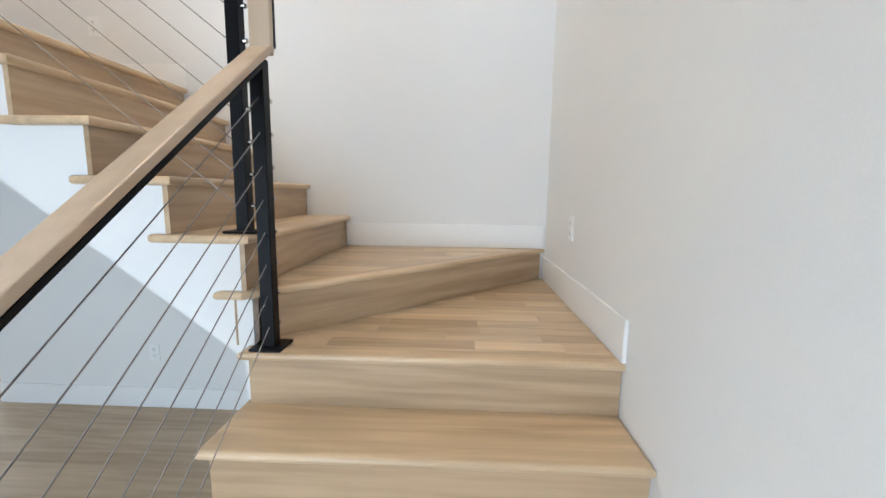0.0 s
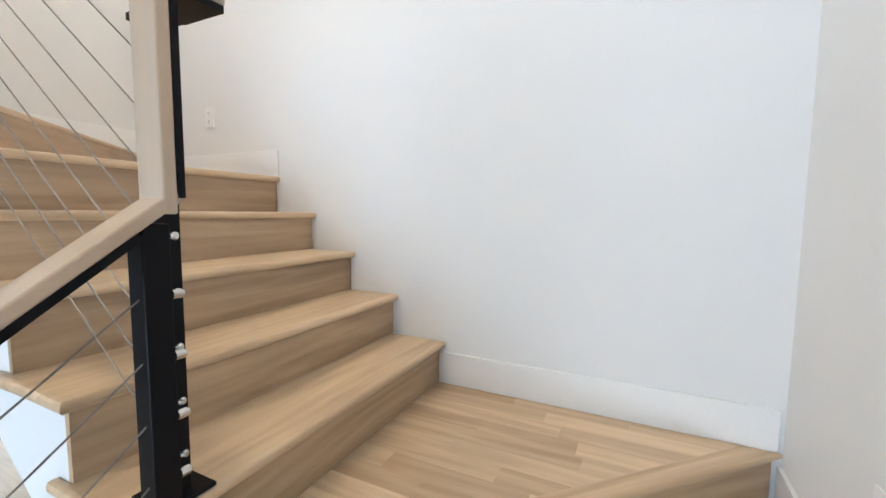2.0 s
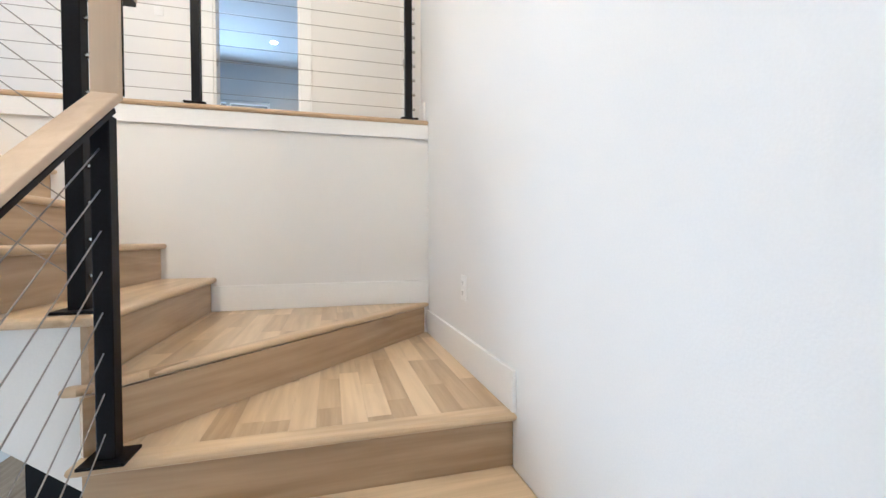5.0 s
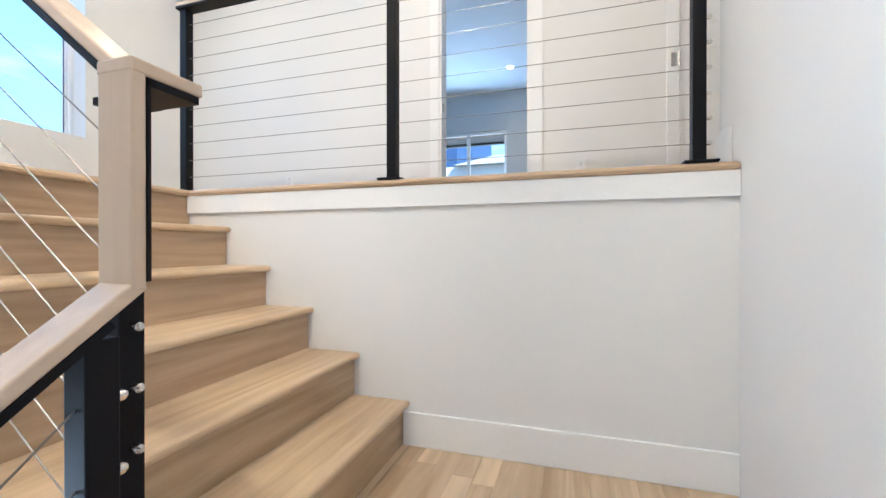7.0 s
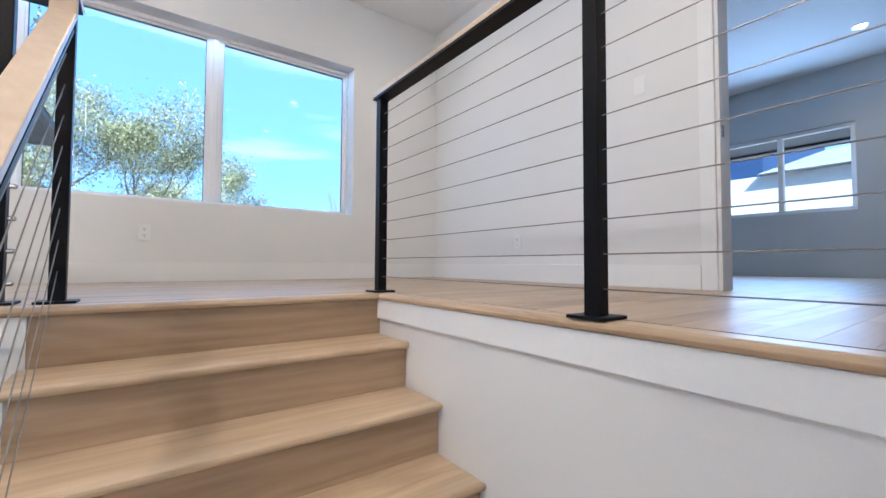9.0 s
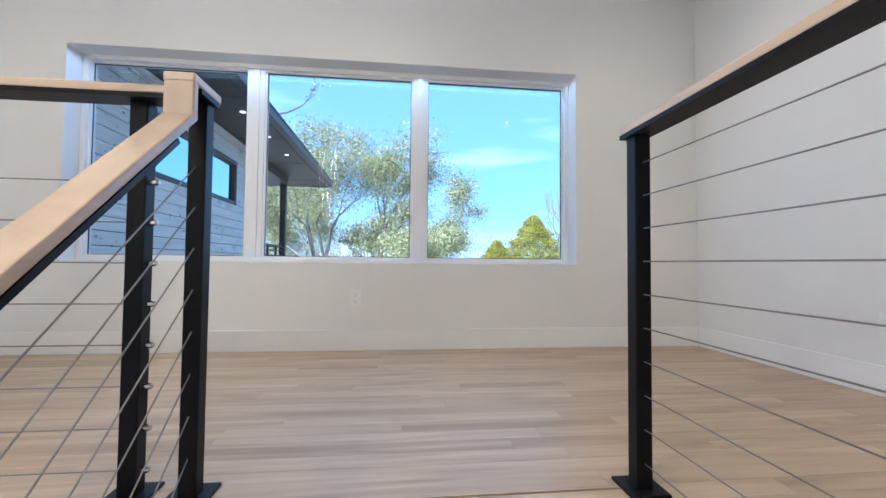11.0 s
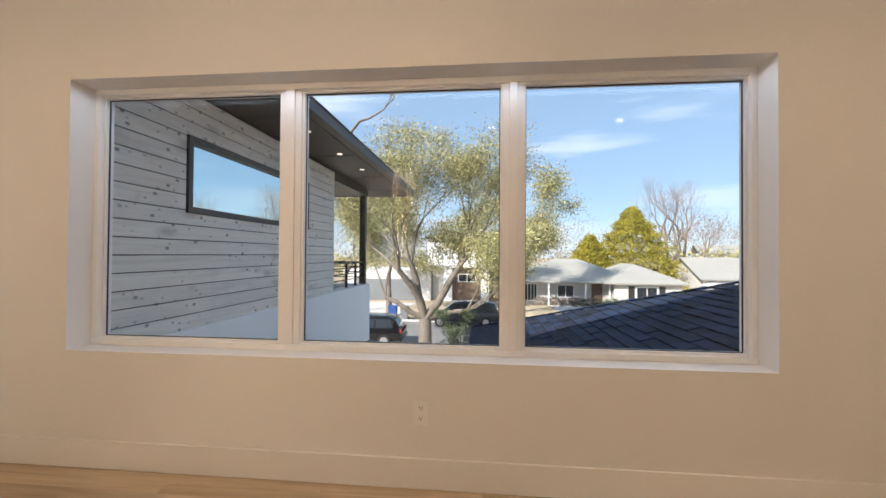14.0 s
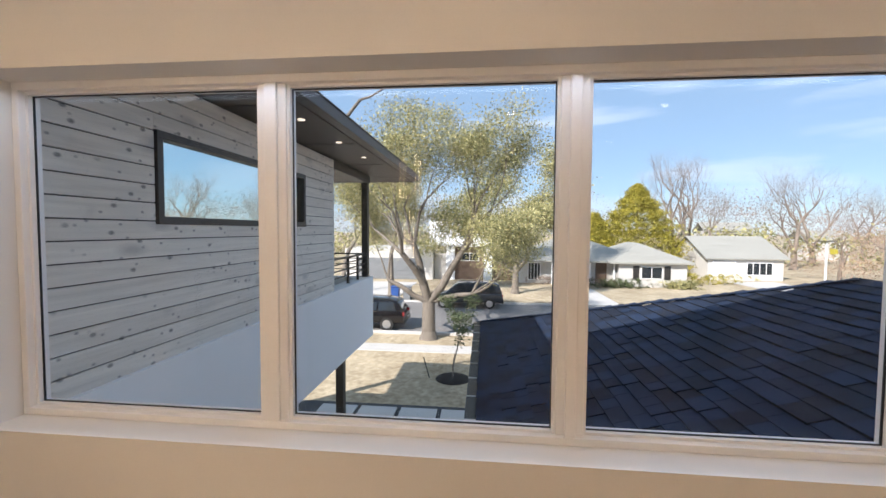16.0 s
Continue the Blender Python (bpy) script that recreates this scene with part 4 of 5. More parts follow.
def knotty(name):
    """Grey-washed pine boards along x, with many small knots and smudges round them."""
    m = oak(name, 0, (0.62, 0.585, 0.53), (0.86, 0.82, 0.75), 0.7, 0.12)
    n, l = m.node_tree.nodes, m.node_tree.links
    b = n["Principled BSDF"]
    col = b.inputs["Base Color"].links[0].from_socket
    geo, patch = n.new("ShaderNodeNewGeometry"), n.new("ShaderNodeTexNoise")
    patch.inputs["Scale"].default_value, patch.inputs["Detail"].default_value = 1.7, 2
    l.new(geo.outputs["Position"], patch.inputs["Vector"])
    for scale, r0, r1, shade, least in (((3.2, 1, 5.0), 0.035, 0.09, (0.22, 0.21, 0.20), 0.38), ((5.5, 1, 8.5), 0.035, 0.10, (0.30, 0.29, 0.28), 0.42), ((1.6, 1, 4.5), 0.06, 0.24, (0.52, 0.50, 0.47), 0.46)):
        mp, vor, ramp, mix, cut, both = n.new("ShaderNodeMapping"), n.new("ShaderNodeTexVoronoi"), n.new("ShaderNodeValToRGB"), n.new("ShaderNodeMixRGB"), n.new("ShaderNodeMapRange"), n.new("ShaderNodeMath")
        mp.inputs["Scale"].default_value, mp.inputs["Rotation"].default_value = scale, (math.pi / 2, 0, 0)
        vor.voronoi_dimensions = "2D"
        vor.inputs["Scale"].default_value, vor.inputs["Randomness"].default_value = 1.0, 1.0
        ramp.color_ramp.elements[0].position, ramp.color_ramp.elements[1].position = r0, r1
        ramp.color_ramp.elements[0].color, ramp.color_ramp.elements[1].color = (0.9, 0.9, 0.9, 1), (0, 0, 0, 1)
        cut.inputs["From Min"].default_value, cut.inputs["From Max"].default_value = least, least + 0.06
        both.operation = "MULTIPLY"
        mix.inputs["Color2"].default_value = (*shade, 1)
        l.new(geo.outputs["Position"], mp.inputs["Vector"]), l.new(mp.outputs["Vector"], vor.inputs["Vector"]), l.new(vor.outputs["Distance"], ramp.inputs["Fac"])
        l.new(patch.outputs["Fac"], cut.inputs["Value"]), l.new(ramp.outputs["Color"], both.inputs[0]), l.new(cut.outputs["Result"], both.inputs[1])
        l.new(both.outputs[0], mix.inputs["Fac"]), l.new(col, mix.inputs["Color1"])
        col = mix.outputs["Color"]
    l.new(col, b.inputs["Base Color"])
    return m


PINE = knotty("grey_washed_pine")

# ---- outdoors: ground ----
setting("ground", boxes((-700, -4.75, -700, 700, GROUND - 1, GROUND), (-4.75, 700, -700, -3.8, GROUND - 1, GROUND), (-4.75, 700, 8.0, 700, GROUND - 1, GROUND), (8.0, 700, -3.8, 8.0, GROUND - 1, GROUND)), LAWN, "dry tan dormant lawn", "ground")
setting("road", boxes((-32.6, -23.6, -400, 400, GROUND - 0.5, GROUND + 0.004)), ROAD, "pale worn asphalt street", "road")
for x in (-23.6, -32.8):
    setting("kerb", boxes((x, x + 0.2, -120, 120, GROUND - 0.1, GROUND + 0.13), bevel=0.02), CONCRETE, "pale concrete kerb beside the street", "kerb")
setting("pavement", boxes((-21.5, -20.4, -120, 120, GROUND - 0.3, GROUND + 0.03)), CONCRETE, "pale concrete pavement across the lawn", "pavement")
setting("driveway", boxes((-44, -32.8, -14, -7.6, GROUND - 0.3, GROUND + 0.02), (-46, -32.8, 6.0, 9.0, GROUND - 0.3, GROUND + 0.02), (-50, -32.8, 25, 30, GROUND - 0.3, GROUND + 0.02)), CONCRETE, "pale concrete driveways across the street", "driveway")
setting("gravel_strip", boxes((-15.0, -13.6, -12, -0.7, GROUND - 0.3, GROUND + 0.02)), GRAVEL, "dark gravel strip with stepping pads", "gravel")
for k in range(4):
    y0 = -5.62 + k * 1.20
    pad = tagged(part("stepping_pad", boxes((-14.72, -13.95, y0, y0 + 1.07, GROUND, GROUND + 0.07), bevel=0.01), CONCRETE), "square pale concrete stepping pad in dark gravel", "stepping pad", "stepping pads")

# ---- outdoors: wing of the house with wood siding ----
WING_Y, WING_X1, WING_Z0, WING_Z1 = -3.12, -9.05, 3.22, 5.23
wing = thing("house_wing", (-7.0, WING_Y, GROUND), "wing of the house with grey-washed boards over white stucco", "house")
WX0, WX1, WW0, WW1 = -5.64, -8.03, 4.20, 4.86
part("wall", boxes((WING_X1 + 0.02, WX1, -9.0, WING_Y - 0.02, 2.0, WING_Z1), (WX0, -4.75, -9.0, WING_Y - 0.02, 2.0, WING_Z1), (WX1, WX0, -9.0, WING_Y - 0.02, 2.0, WW0), (WX1, WX0, -9.0, WING_Y - 0.02, WW1, WING_Z1), (WX1, WX0, -9.0, WING_Y - 0.3, WW0, WW1)), DARK_TRIM, wing)
nb = 16
for k in range(nb):
    z0 = WING_Z0 + k * (WING_Z1 - WING_Z0) / nb
    z1 = z0 + (WING_Z1 - WING_Z0) / nb - 0.008
    if z1 <= WW0 - 0.005 or z0 >= WW1 + 0.005:
        part("board", boxes((WING_X1, -4.76, WING_Y - 0.02, WING_Y, z0, z1), bevel=0.003), PINE, wing)
    else:
        for a, b in ((WING_X1, WX1 - 0.012), (WX0 + 0.012, -4.76)):
            part("board", boxes((a, b, WING_Y - 0.02, WING_Y, z0, z1), bevel=0.003), PINE, wing)
        if z0 < WW0:
            part("board", boxes((WX1 - 0.012, WX0 + 0.012, WING_Y - 0.02, WING_Y, z0, WW0 - 0.002)), PINE, wing)
        if z1 > WW1:
            part("board", boxes((WX1 - 0.012, WX0 + 0.012, WING_Y - 0.02, WING_Y, WW1 + 0.002, z1)), PINE, wing)
part("end_boards", boxes((WING_X1, WING_X1 + 0.02, -9.0, WING_Y - 0.0205, WING_Z0, WING_Z1)), PINE, wing)
ww = part("window", boxes((WX1, WX0, WING_Y - 0.06, WING_Y + 0.015, WW0, WW0 + 0.055), (WX1, WX0, WING_Y - 0.06, WING_Y + 0.015, WW1 - 0.055, WW1), (WX1, WX1 + 0.055, WING_Y - 0.06, WING_Y + 0.015, WW0 + 0.055, WW1 - 0.055), (WX0 - 0.055, WX0, WING_Y - 0.06, WING_Y + 0.015, WW0 + 0.055, WW1 - 0.055), bevel=0.003), DARK_TRIM, wing, "long narrow window with a dark bronze frame")
part("pane", boxes((WX1 + 0.055, WX0 - 0.055, WING_Y - 0.045, WING_Y - 0.035, WW0 + 0.055, WW1 - 0.055)), MIRROR_GLASS, ww, "pane that mirrors the sky")
part("parapet", boxes((-11.12, -4.76, WING_Y - 0.25, WING_Y + 0.035, 2.02, WING_Z0), (-11.12, -10.9, -9.0, WING_Y - 0.25, 2.02, WING_Z0)), STUCCO, wing, "smooth white stucco band")
part("balcony_floor", boxes((-10.9, WING_X1, -9.0, WING_Y - 0.25, 2.1, 2.35)), STUCCO, wing)
part("lower_wall", boxes((-8.6, -4.76, -9.0, -4.2, GROUND, 2.02)), STUCCO, wing)
part("soffit", boxes((-12.0, -4.76, -9.5, -2.42, WING_Z1 + 0.012, WING_Z1 + 0.06)), SOFFIT, wing, "dark flat soffit")
for x in (-6.4, -8.0, -9.6, -11.2):
    part("soffit_seam", boxes((x, x + 0.008, -3.1, -2.46, WING_Z1 + 0.006, WING_Z1 + 0.0115)), DARK_TRIM, wing)
part("gutter", boxes((-12.1, -4.76, -2.42, -2.30, WING_Z1 + 0.02, WING_Z1 + 0.14), (-12.1, -4.76, -2.345, -2.285, WING_Z1 + 0.135, WING_Z1 + 0.15), bevel=0.008), DARK_TRIM, wing, "dark metal gutter")
part("fascia", boxes((-12.1, -12.0, -9.5, -2.42, WING_Z1 + 0.005, WING_Z1 + 0.14)), DARK_TRIM, wing)
part("roof", boxes((-12.0, -4.76, -9.5, -2.42, WING_Z1 + 0.061, WING_Z1 + 0.16)), DARK_TRIM, wing)
part("beam", boxes((-11.1, WING_X1 - 0.002, WING_Y - 0.2, WING_Y - 0.02, WING_Z1 - 0.13, WING_Z1 + 0.011)), DARK_TRIM, wing)
part("column", boxes((-11.1, -10.98, WING_Y - 0.16, WING_Y - 0.04, WING_Z0, WING_Z1 - 0.131)), DARK_TRIM, wing, "slim dark column")
part("column", boxes((-9.75, -9.62, WING_Y - 0.2, WING_Y - 0.07, GROUND, 2.02)), DARK_TRIM, wing, "slim dark column")
for z in (3.36, 3.47, 3.58):
    part("rail", boxes((-11.04, WING_X1, WING_Y - 0.115, WING_Y - 0.09, z, z + 0.018), (-11.05, -11.03, -6.0, WING_Y - 0.1, z, z + 0.018)), DARK_TRIM, wing)
part("rail", boxes((-11.06, WING_X1, WING_Y - 0.13, WING_Y - 0.075, 3.67, 3.70), (-11.06, -11.01, -6.0, WING_Y - 0.12, 3.67, 3.70)), DARK_TRIM, wing)
for x in (-10.0, -10.55):
    part("rail_post", boxes((x, x + 0.04, WING_Y - 0.12, WING_Y - 0.08, WING_Z0, 3.67)), DARK_TRIM, wing)
for x in (-6.86, -7.9, -8.94):
    th = thing("soffit_light", (x, -2.62, WING_Z1), "small round lit downlight in the dark soffit", "outdoor light", "soffit lights")
    part("diffuser", rod(bmesh.new(), (x, -2.62, WING_Z1 + 0.002), (x, -2.62, WING_Z1 + 0.011), 0.036, sides=20), LED_DIM, th)

# ---- outdoors: low hip roof ----
EX, EY, EZ, PITCH, HALF = -11.55, -0.89, 2.25, 0.364, 3.87
lowroof = thing("garage", (-8.0, 3.0, GROUND), "low garage wing with a dark shingled hip roof", "house")
part("wall", boxes((EX + 0.4, -4.76, EY + 0.35, EY + 2 * HALF - 0.35, GROUND, EZ - 0.05)), STUCCO, lowroof)
rid = (EY + HALF, EZ + PITCH * HALF)
rv = [(EX, EY, EZ), (-4.76, EY, EZ), (-4.76, rid[0], rid[1]), (EX + HALF, rid[0], rid[1]), (EX, EY + 2 * HALF, EZ), (-4.76, EY + 2 * HALF, EZ)]
quick_mesh("roof_deck", [(x, y, z - 0.03) for x, y, z in rv], [(0, 1, 2, 3), (4, 0, 3), (5, 4, 3, 2), (0, 4, 5, 1), (1, 5, 2)], SHINGLE, lowroof)
part("gutter", boxes((EX - 0.12, -4.76, EY - 0.13, EY - 0.005, EZ - 0.13, EZ - 0.02), (EX - 0.12, EX - 0.005, EY - 0.005, EY + 2 * HALF, EZ - 0.13, EZ - 0.02), bevel=0.008), DARK_TRIM, lowroof, "dark metal gutter")
for i in range(11):
    x = -5.3 - i * 0.6
    part("gutter_strap", boxes((x, x + 0.03, EY - 0.128, EY + 0.01, EZ - 0.022, EZ - 0.012)), RIM, lowroof)
SROW = 0.145
run = math.hypot(1, PITCH)
shr = random.Random(3)


def shingle_mesh(w):
    bm = box(bmesh.new(), 0, w - 0.004, 0, SROW + 0.03, -0.006, 0.016)
    for v in bm.verts:
        if v.co.y > 0.1:
            v.co.z -= 0.016
    bm.normal_update()
    # Edge faces take the painted shadow colour.
    for face in bm.faces:
        face.material_index = 1 if face.normal.y < -0.5 or abs(face.normal.x) > 0.5 else 0
    me = bpy.data.meshes.new("shingle")
    bm.to_mesh(me)
    bm.free()
    return me


shapes = [shingle_mesh(w) for w in (0.15, 0.18, 0.21, 0.25)]
for me in shapes:
    me.materials.append(SHINGLE)
    me.materials.append(SHINGLE_SHADOW)
tilt = Matrix.Rotation(math.atan(PITCH), 4, "X")
rest_v, rest_f = [], []
base = base_of(lowroof)
count = 0
k = 0
while k * SROW < HALF * run:
    d = k * SROW
    y, z = EY + d / run, EZ + PITCH * d / run
    x = -4.8
    while x > EX + d / run:
        w = shr.choice((0.15, 0.18, 0.21, 0.25))
        tab = shr.random() < 0.5                       # laminated: every other tab is thicker and longer
        lift, drop = (0.008, 0.010) if tab else (0.0, 0.0)
        near = -9.0 < x < -5.6 and 2 <= k <= 23
        if near and count < 300:
            ob = new("shingle", shapes[(0.15, 0.18, 0.21, 0.25).index(w)])
            ob.parent = lowroof
            ob.matrix_basis = Matrix.Translation(Vector((x - w, y - drop, z - drop * PITCH + lift)) - base) @ tilt
            count += 1
        else:
            m = Matrix.Translation((x - w, y - drop, z - drop * PITCH + lift)) @ tilt
            n = len(rest_v)
            x1 = max(0.0, EX + d / run - (x - w))
            rest_v += [tuple(m @ Vector(c)) for c in ((x1, 0, -0.006), (w - 0.004, 0, -0.006), (w - 0.006, 0, 0.016), (x1, 0, 0.016), (w - 0.004, SROW + 0.03, 0.0), (x1, SROW + 0.03, 0.0))]
            rest_f += [(n, n + 1, n + 2, n + 3), (n + 3, n + 2, n + 4, n + 5)]
        x -= w
    k += 1
ob = quick_mesh("shingles", rest_v, rest_f, SHINGLE_I, lowroof)
ob.data.materials.append(SHINGLE_SHADOW)
for f_i, poly in enumerate(ob.data.polygons):
    poly.material_index = 1 - f_i % 2
ob["kind"] = "stuff"
for i in range(26):                                            # caps along the hip
    a = i * 0.15
    p = Vector((EX + a, EY + a, EZ + PITCH * a + 0.012))
    q2 = p + Vector((0.19, 0.19, PITCH * 0.19))
    part("hip_cap", beam(bmesh.new(), p, q2, 0.22, 0.012), SHINGLE, lowroof)

# ---- outdoors: trees ----


def tubes(segments, sides=6):
    vs, fs = [], []
    for a, b, r0, r1 in segments:
        a, b = Vector(a), Vector(b)
        q3 = (b - a).to_track_quat("Z", "Y")
        n = len(vs)
        for c, r in ((a, r0), (b, r1)):
            for i in range(sides):
                t = 2 * math.pi * i / sides
                vs.append(tuple(c + q3 @ Vector((r * math.cos(t), r * math.sin(t), 0))))
        for i in range(sides):
            j = (i + 1) % sides
            fs.append((n + i, n + j, n + sides + j, n + sides + i))
    return vs, fs


def grow(rng, a, way, length, r, depth, segs, tips, spread=0.55, up=0.12, kink=0.18, kids=(2, 3), shrink=0.74):
    """A limb of several bends that divides into thinner ones."""
    p, d = Vector(a), Vector(way).normalized()
    steps = 3
    for i in range(steps):
        d = (d + Vector((rng.gauss(0, kink), rng.gauss(0, kink), rng.gauss(0, kink) + up * 0.4))).normalized()
        q4 = p + d * length / steps
        r1 = r * (0.86 if i < steps - 1 else 0.78)
        segs.append((p, q4, r, r1))
        p, r = q4, r1
        if depth <= 2:
            tips.append(p.copy())
    if depth == 0:
        tips.append(p.copy())
        return
    for _ in range(rng.randint(*kids)):
        nd = (d + Vector((rng.gauss(0, spread), rng.gauss(0, spread), rng.gauss(up, spread * 0.7)))).normalized()
        grow(rng, p, nd, length * rng.uniform(shrink - 0.1, shrink + 0.1), r * rng.uniform(0.6, 0.8), depth - 1, segs, tips, spread, up, kink, kids, shrink)


def leaves(rng, centres, per, radius, size, flat=0.6):
    n = len(centres) * per
    c = np.repeat(np.array([tuple(p) for p in centres]), per, axis=0)
    c = c + rng.normal(0, radius, (n, 3)) * np.array((1, 1, flat))
    u = rng.normal(0, 1, (n, 3))
    u /= np.linalg.norm(u, axis=1)[:, None]
    w = np.cross(u, rng.normal(0, 1, (n, 3)))
    w /= np.linalg.norm(w, axis=1)[:, None]
    s = size * rng.uniform(0.6, 1.3, (n, 1))
    v = np.stack((c - u * s, c + w * s * 0.45, c + u * s, c - w * s * 0.45), axis=1).reshape(-1, 3)
    f = np.arange(n * 4).reshape(-1, 4)
    return v.tolist(), f.tolist()


def tree(at, seed, height, r, label, leaf=None, depth=4, first=None, per=26, radius=0.35, size=0.10, wood=BARK, name="tree", **kw):
    rng = random.Random(seed)
    th = thing(name, at, label, "tree")
    segs, tips = [], []
    base = Vector(at)
    if first is None:
        first = [((0, 0, 1), height * 0.34, 1.0)]
    fork = base + Vector((0, 0, height * 0.14))
    segs.append((base + Vector((0, 0, -0.1)), base + Vector((0, 0, height * 0.03)), r * 1.7, r * 1.1))
    segs.append((base + Vector((0, 0, height * 0.03)), fork, r * 1.1, r))
    for way, ln, k in first:
        grow(rng, fork, way, ln, r * 0.8 * k, depth, segs, tips, **kw)
    vs, fs = tubes(segs, 6 if leaf else 5)
    quick_mesh("trunk", vs, fs, wood, th, smooth=True)
    if leaf:
        lv, lf = leaves(np.random.default_rng(seed), tips, per, radius, size)
        quick_mesh("crown", lv, lf, leaf, th)
    return th


tree((-22.7, -3.5, GROUND), 4, 13.0, 0.33, "spreading live oak with pale trunk and olive leaves by the street", LEAF_OAK, 4, [((-0.1, -0.45, 1), 2.9, 0.85), ((0.1, 0.55, 1), 3.0, 0.9), ((0.2, 0.05, 1), 3.0, 0.8), ((0.1, -1.0, 0.5), 2.3, 0.6), ((-0.1, 1.1, 0.55), 2.3, 0.6)], per=84, radius=0.38, size=0.05, spread=0.5, up=0.22)
tree((-38, 1.8, GROUND), 9, 12.0, 0.30, "tall oak with thin olive foliage across the street", LEAF_OAK, 4, [((0, 0, 1), 3.5, 1.0), ((0.1, 0.6, 0.8), 2.3, 0.7), ((0.1, -0.8, 0.8), 2.8, 0.7)], per=60, radius=0.62, size=0.095, spread=0.45, up=0.2)
tree((-36, -12.5, GROUND), 12, 10.0, 0.28, "oak with dark olive foliage across the street", LEAF_OAK, 4, None, per=32, radius=0.7, size=0.13, spread=0.5)
tree((-35, -8.2, GROUND), 31, 9.5, 0.26, "oak with olive foliage across the street", LEAF_OAK, 4, None, per=30, radius=0.7, size=0.13, spread=0.5)
tree((-17.4, -1.9, GROUND), 21, 3.4, 0.03, "slim young evergreen tree with stakes on the lawn", LEAF_DARK, 3, [((0, 0, 1), 1.0, 1.0), ((0.1, 0.1, 1), 0.7, 0.7)], per=14, radius=0.10, size=0.045, spread=0.4)
for dy in (-0.85, 0.85):
    st = thing("tree_stake", (-17.4, -1.9 + dy, GROUND), "thin dark stake beside the young tree", "stake", "tree stakes")
    part("stake", rod(bmesh.new(), (-17.4, -1.9 + dy, GROUND), (-17.4, -1.9 + dy * 1.25, GROUND + 0.75), 0.02), DARK_TRIM, st)
mb = bmesh.new()
bmesh.ops.create_uvsphere(mb, u_segments=28, v_segments=10, radius=0.62, matrix=Matrix.Translation((-17.4, -1.9, GROUND)) @ Matrix.Diagonal((1, 1, 0.16, 1)))
tagged(part("mulch_ring", mb, MULCH), "dark round mulch bed under the young tree", "mulch")


def conifer(at, height, wide, seed, mat, label):
    th = thing("conifer", at, label, "tree", "golden conifers")
    rng = np.random.default_rng(seed)
    quick_mesh("trunk", *tubes([(at, (at[0], at[1], at[2] + height * 0.9), 0.25, 0.05)]), BARK, th)
    pts = []
    while len(pts) < 2600:
        h = rng.uniform(0.04, 1)
        rr = wide / 2 * (1 - h ** 1.25) ** 0.85 * rng.uniform(0.5, 1.0) * (1 + 0.16 * math.sin(h * 37 + seed + 2 * math.sin(9 * h)))
        t = rng.uniform(0, 6.283)
        pts.append((at[0] + rr * math.cos(t), at[1] + rr * math.sin(t), at[2] + h * height))
    lv, lf = leaves(rng, pts, 16, 0.24, 0.12)
    quick_mesh("crown", lv, lf, mat, th)


conifer((-58, 18.6, GROUND), 11.2, 15.0, 2, LEAF_GOLD, "broad yellow-green conifer behind the low house")
conifer((-56, 12.8, GROUND), 7.4, 9.0, 6, LEAF_GOLD, "lower yellow-green conifer behind the low house")
bare = [(-44, 36.5, 10.5, 83), (-46, 44, 11.5, 89), (-62, 24.5, 18, 41), (-70, 30, 19, 43), (-66, 43, 16.5, 47), (-75, 52, 17.5, 53), (-72, 63, 13.5, 59), (-60, 60, 10.5, 61), (-84, 40, 15, 67), (-48, 46, 8.5, 71), (-52, 38.0, 8, 73), (-90, 72, 16, 79)]
for bx, by, bh, sd in bare:
    tree((bx, by, GROUND), sd, bh, 0.024 * bh, "tall bare winter tree with fine grey twigs", None, 5, [((0, 0.1, 1), bh * 0.26, 1.0), ((0.1, -0.3, 1), bh * 0.24, 0.8), ((-0.2, 0.35, 1), bh * 0.24, 0.75)], wood=TWIG, name="bare_tree", spread=0.45, up=0.22, kids=(3, 3), shrink=0.72)
# brush and far woods
rngw = np.random.default_rng(8)
pts = np.stack((rngw.uniform(-130, -85, 1500), rngw.uniform(-110, 190, 1500), GROUND + rngw.uniform(0, 1, 1500) ** 1.4 * 12.5), axis=1)
lv, lf = leaves(rngw, pts, 80, 1.9, 0.19)
tagged(quick_mesh("far_woods", lv, lf, LEAF_DRY), "brown leafless woods on the skyline", "woods", kind="stuff")
pts = np.stack((rngw.uniform(-78, -62, 260), rngw.uniform(-60, 60, 260), GROUND + rngw.uniform(0, 1, 260) * 5.5), axis=1)
lv, lf = leaves(rngw, pts, 40, 1.1, 0.28)
tagged(quick_mesh("far_shrubs", lv, lf, LEAF_OAK), "olive shrubs and trees behind the houses", "shrubs", kind="stuff")
LEAF_RUST = mottled("rust_brush", (0.24, 0.15, 0.095), (0.46, 0.32, 0.22), 0.3, 2.0, 0.8, 0.0, per_piece=0.2, islands=True)
pts = np.stack((rngw.uniform(-56, -45, 220), rngw.uniform(35, 70, 220), GROUND + 0.4 + rngw.uniform(0, 1, 220) * 5.6), axis=1)
lv, lf = leaves(rngw, pts, 120, 0.9, 0.085)
tagged(quick_mesh("dry_shrubs", lv, lf, LEAF_RUST), "rust-brown bare shrubs beside the far houses", "shrubs", kind="stuff")
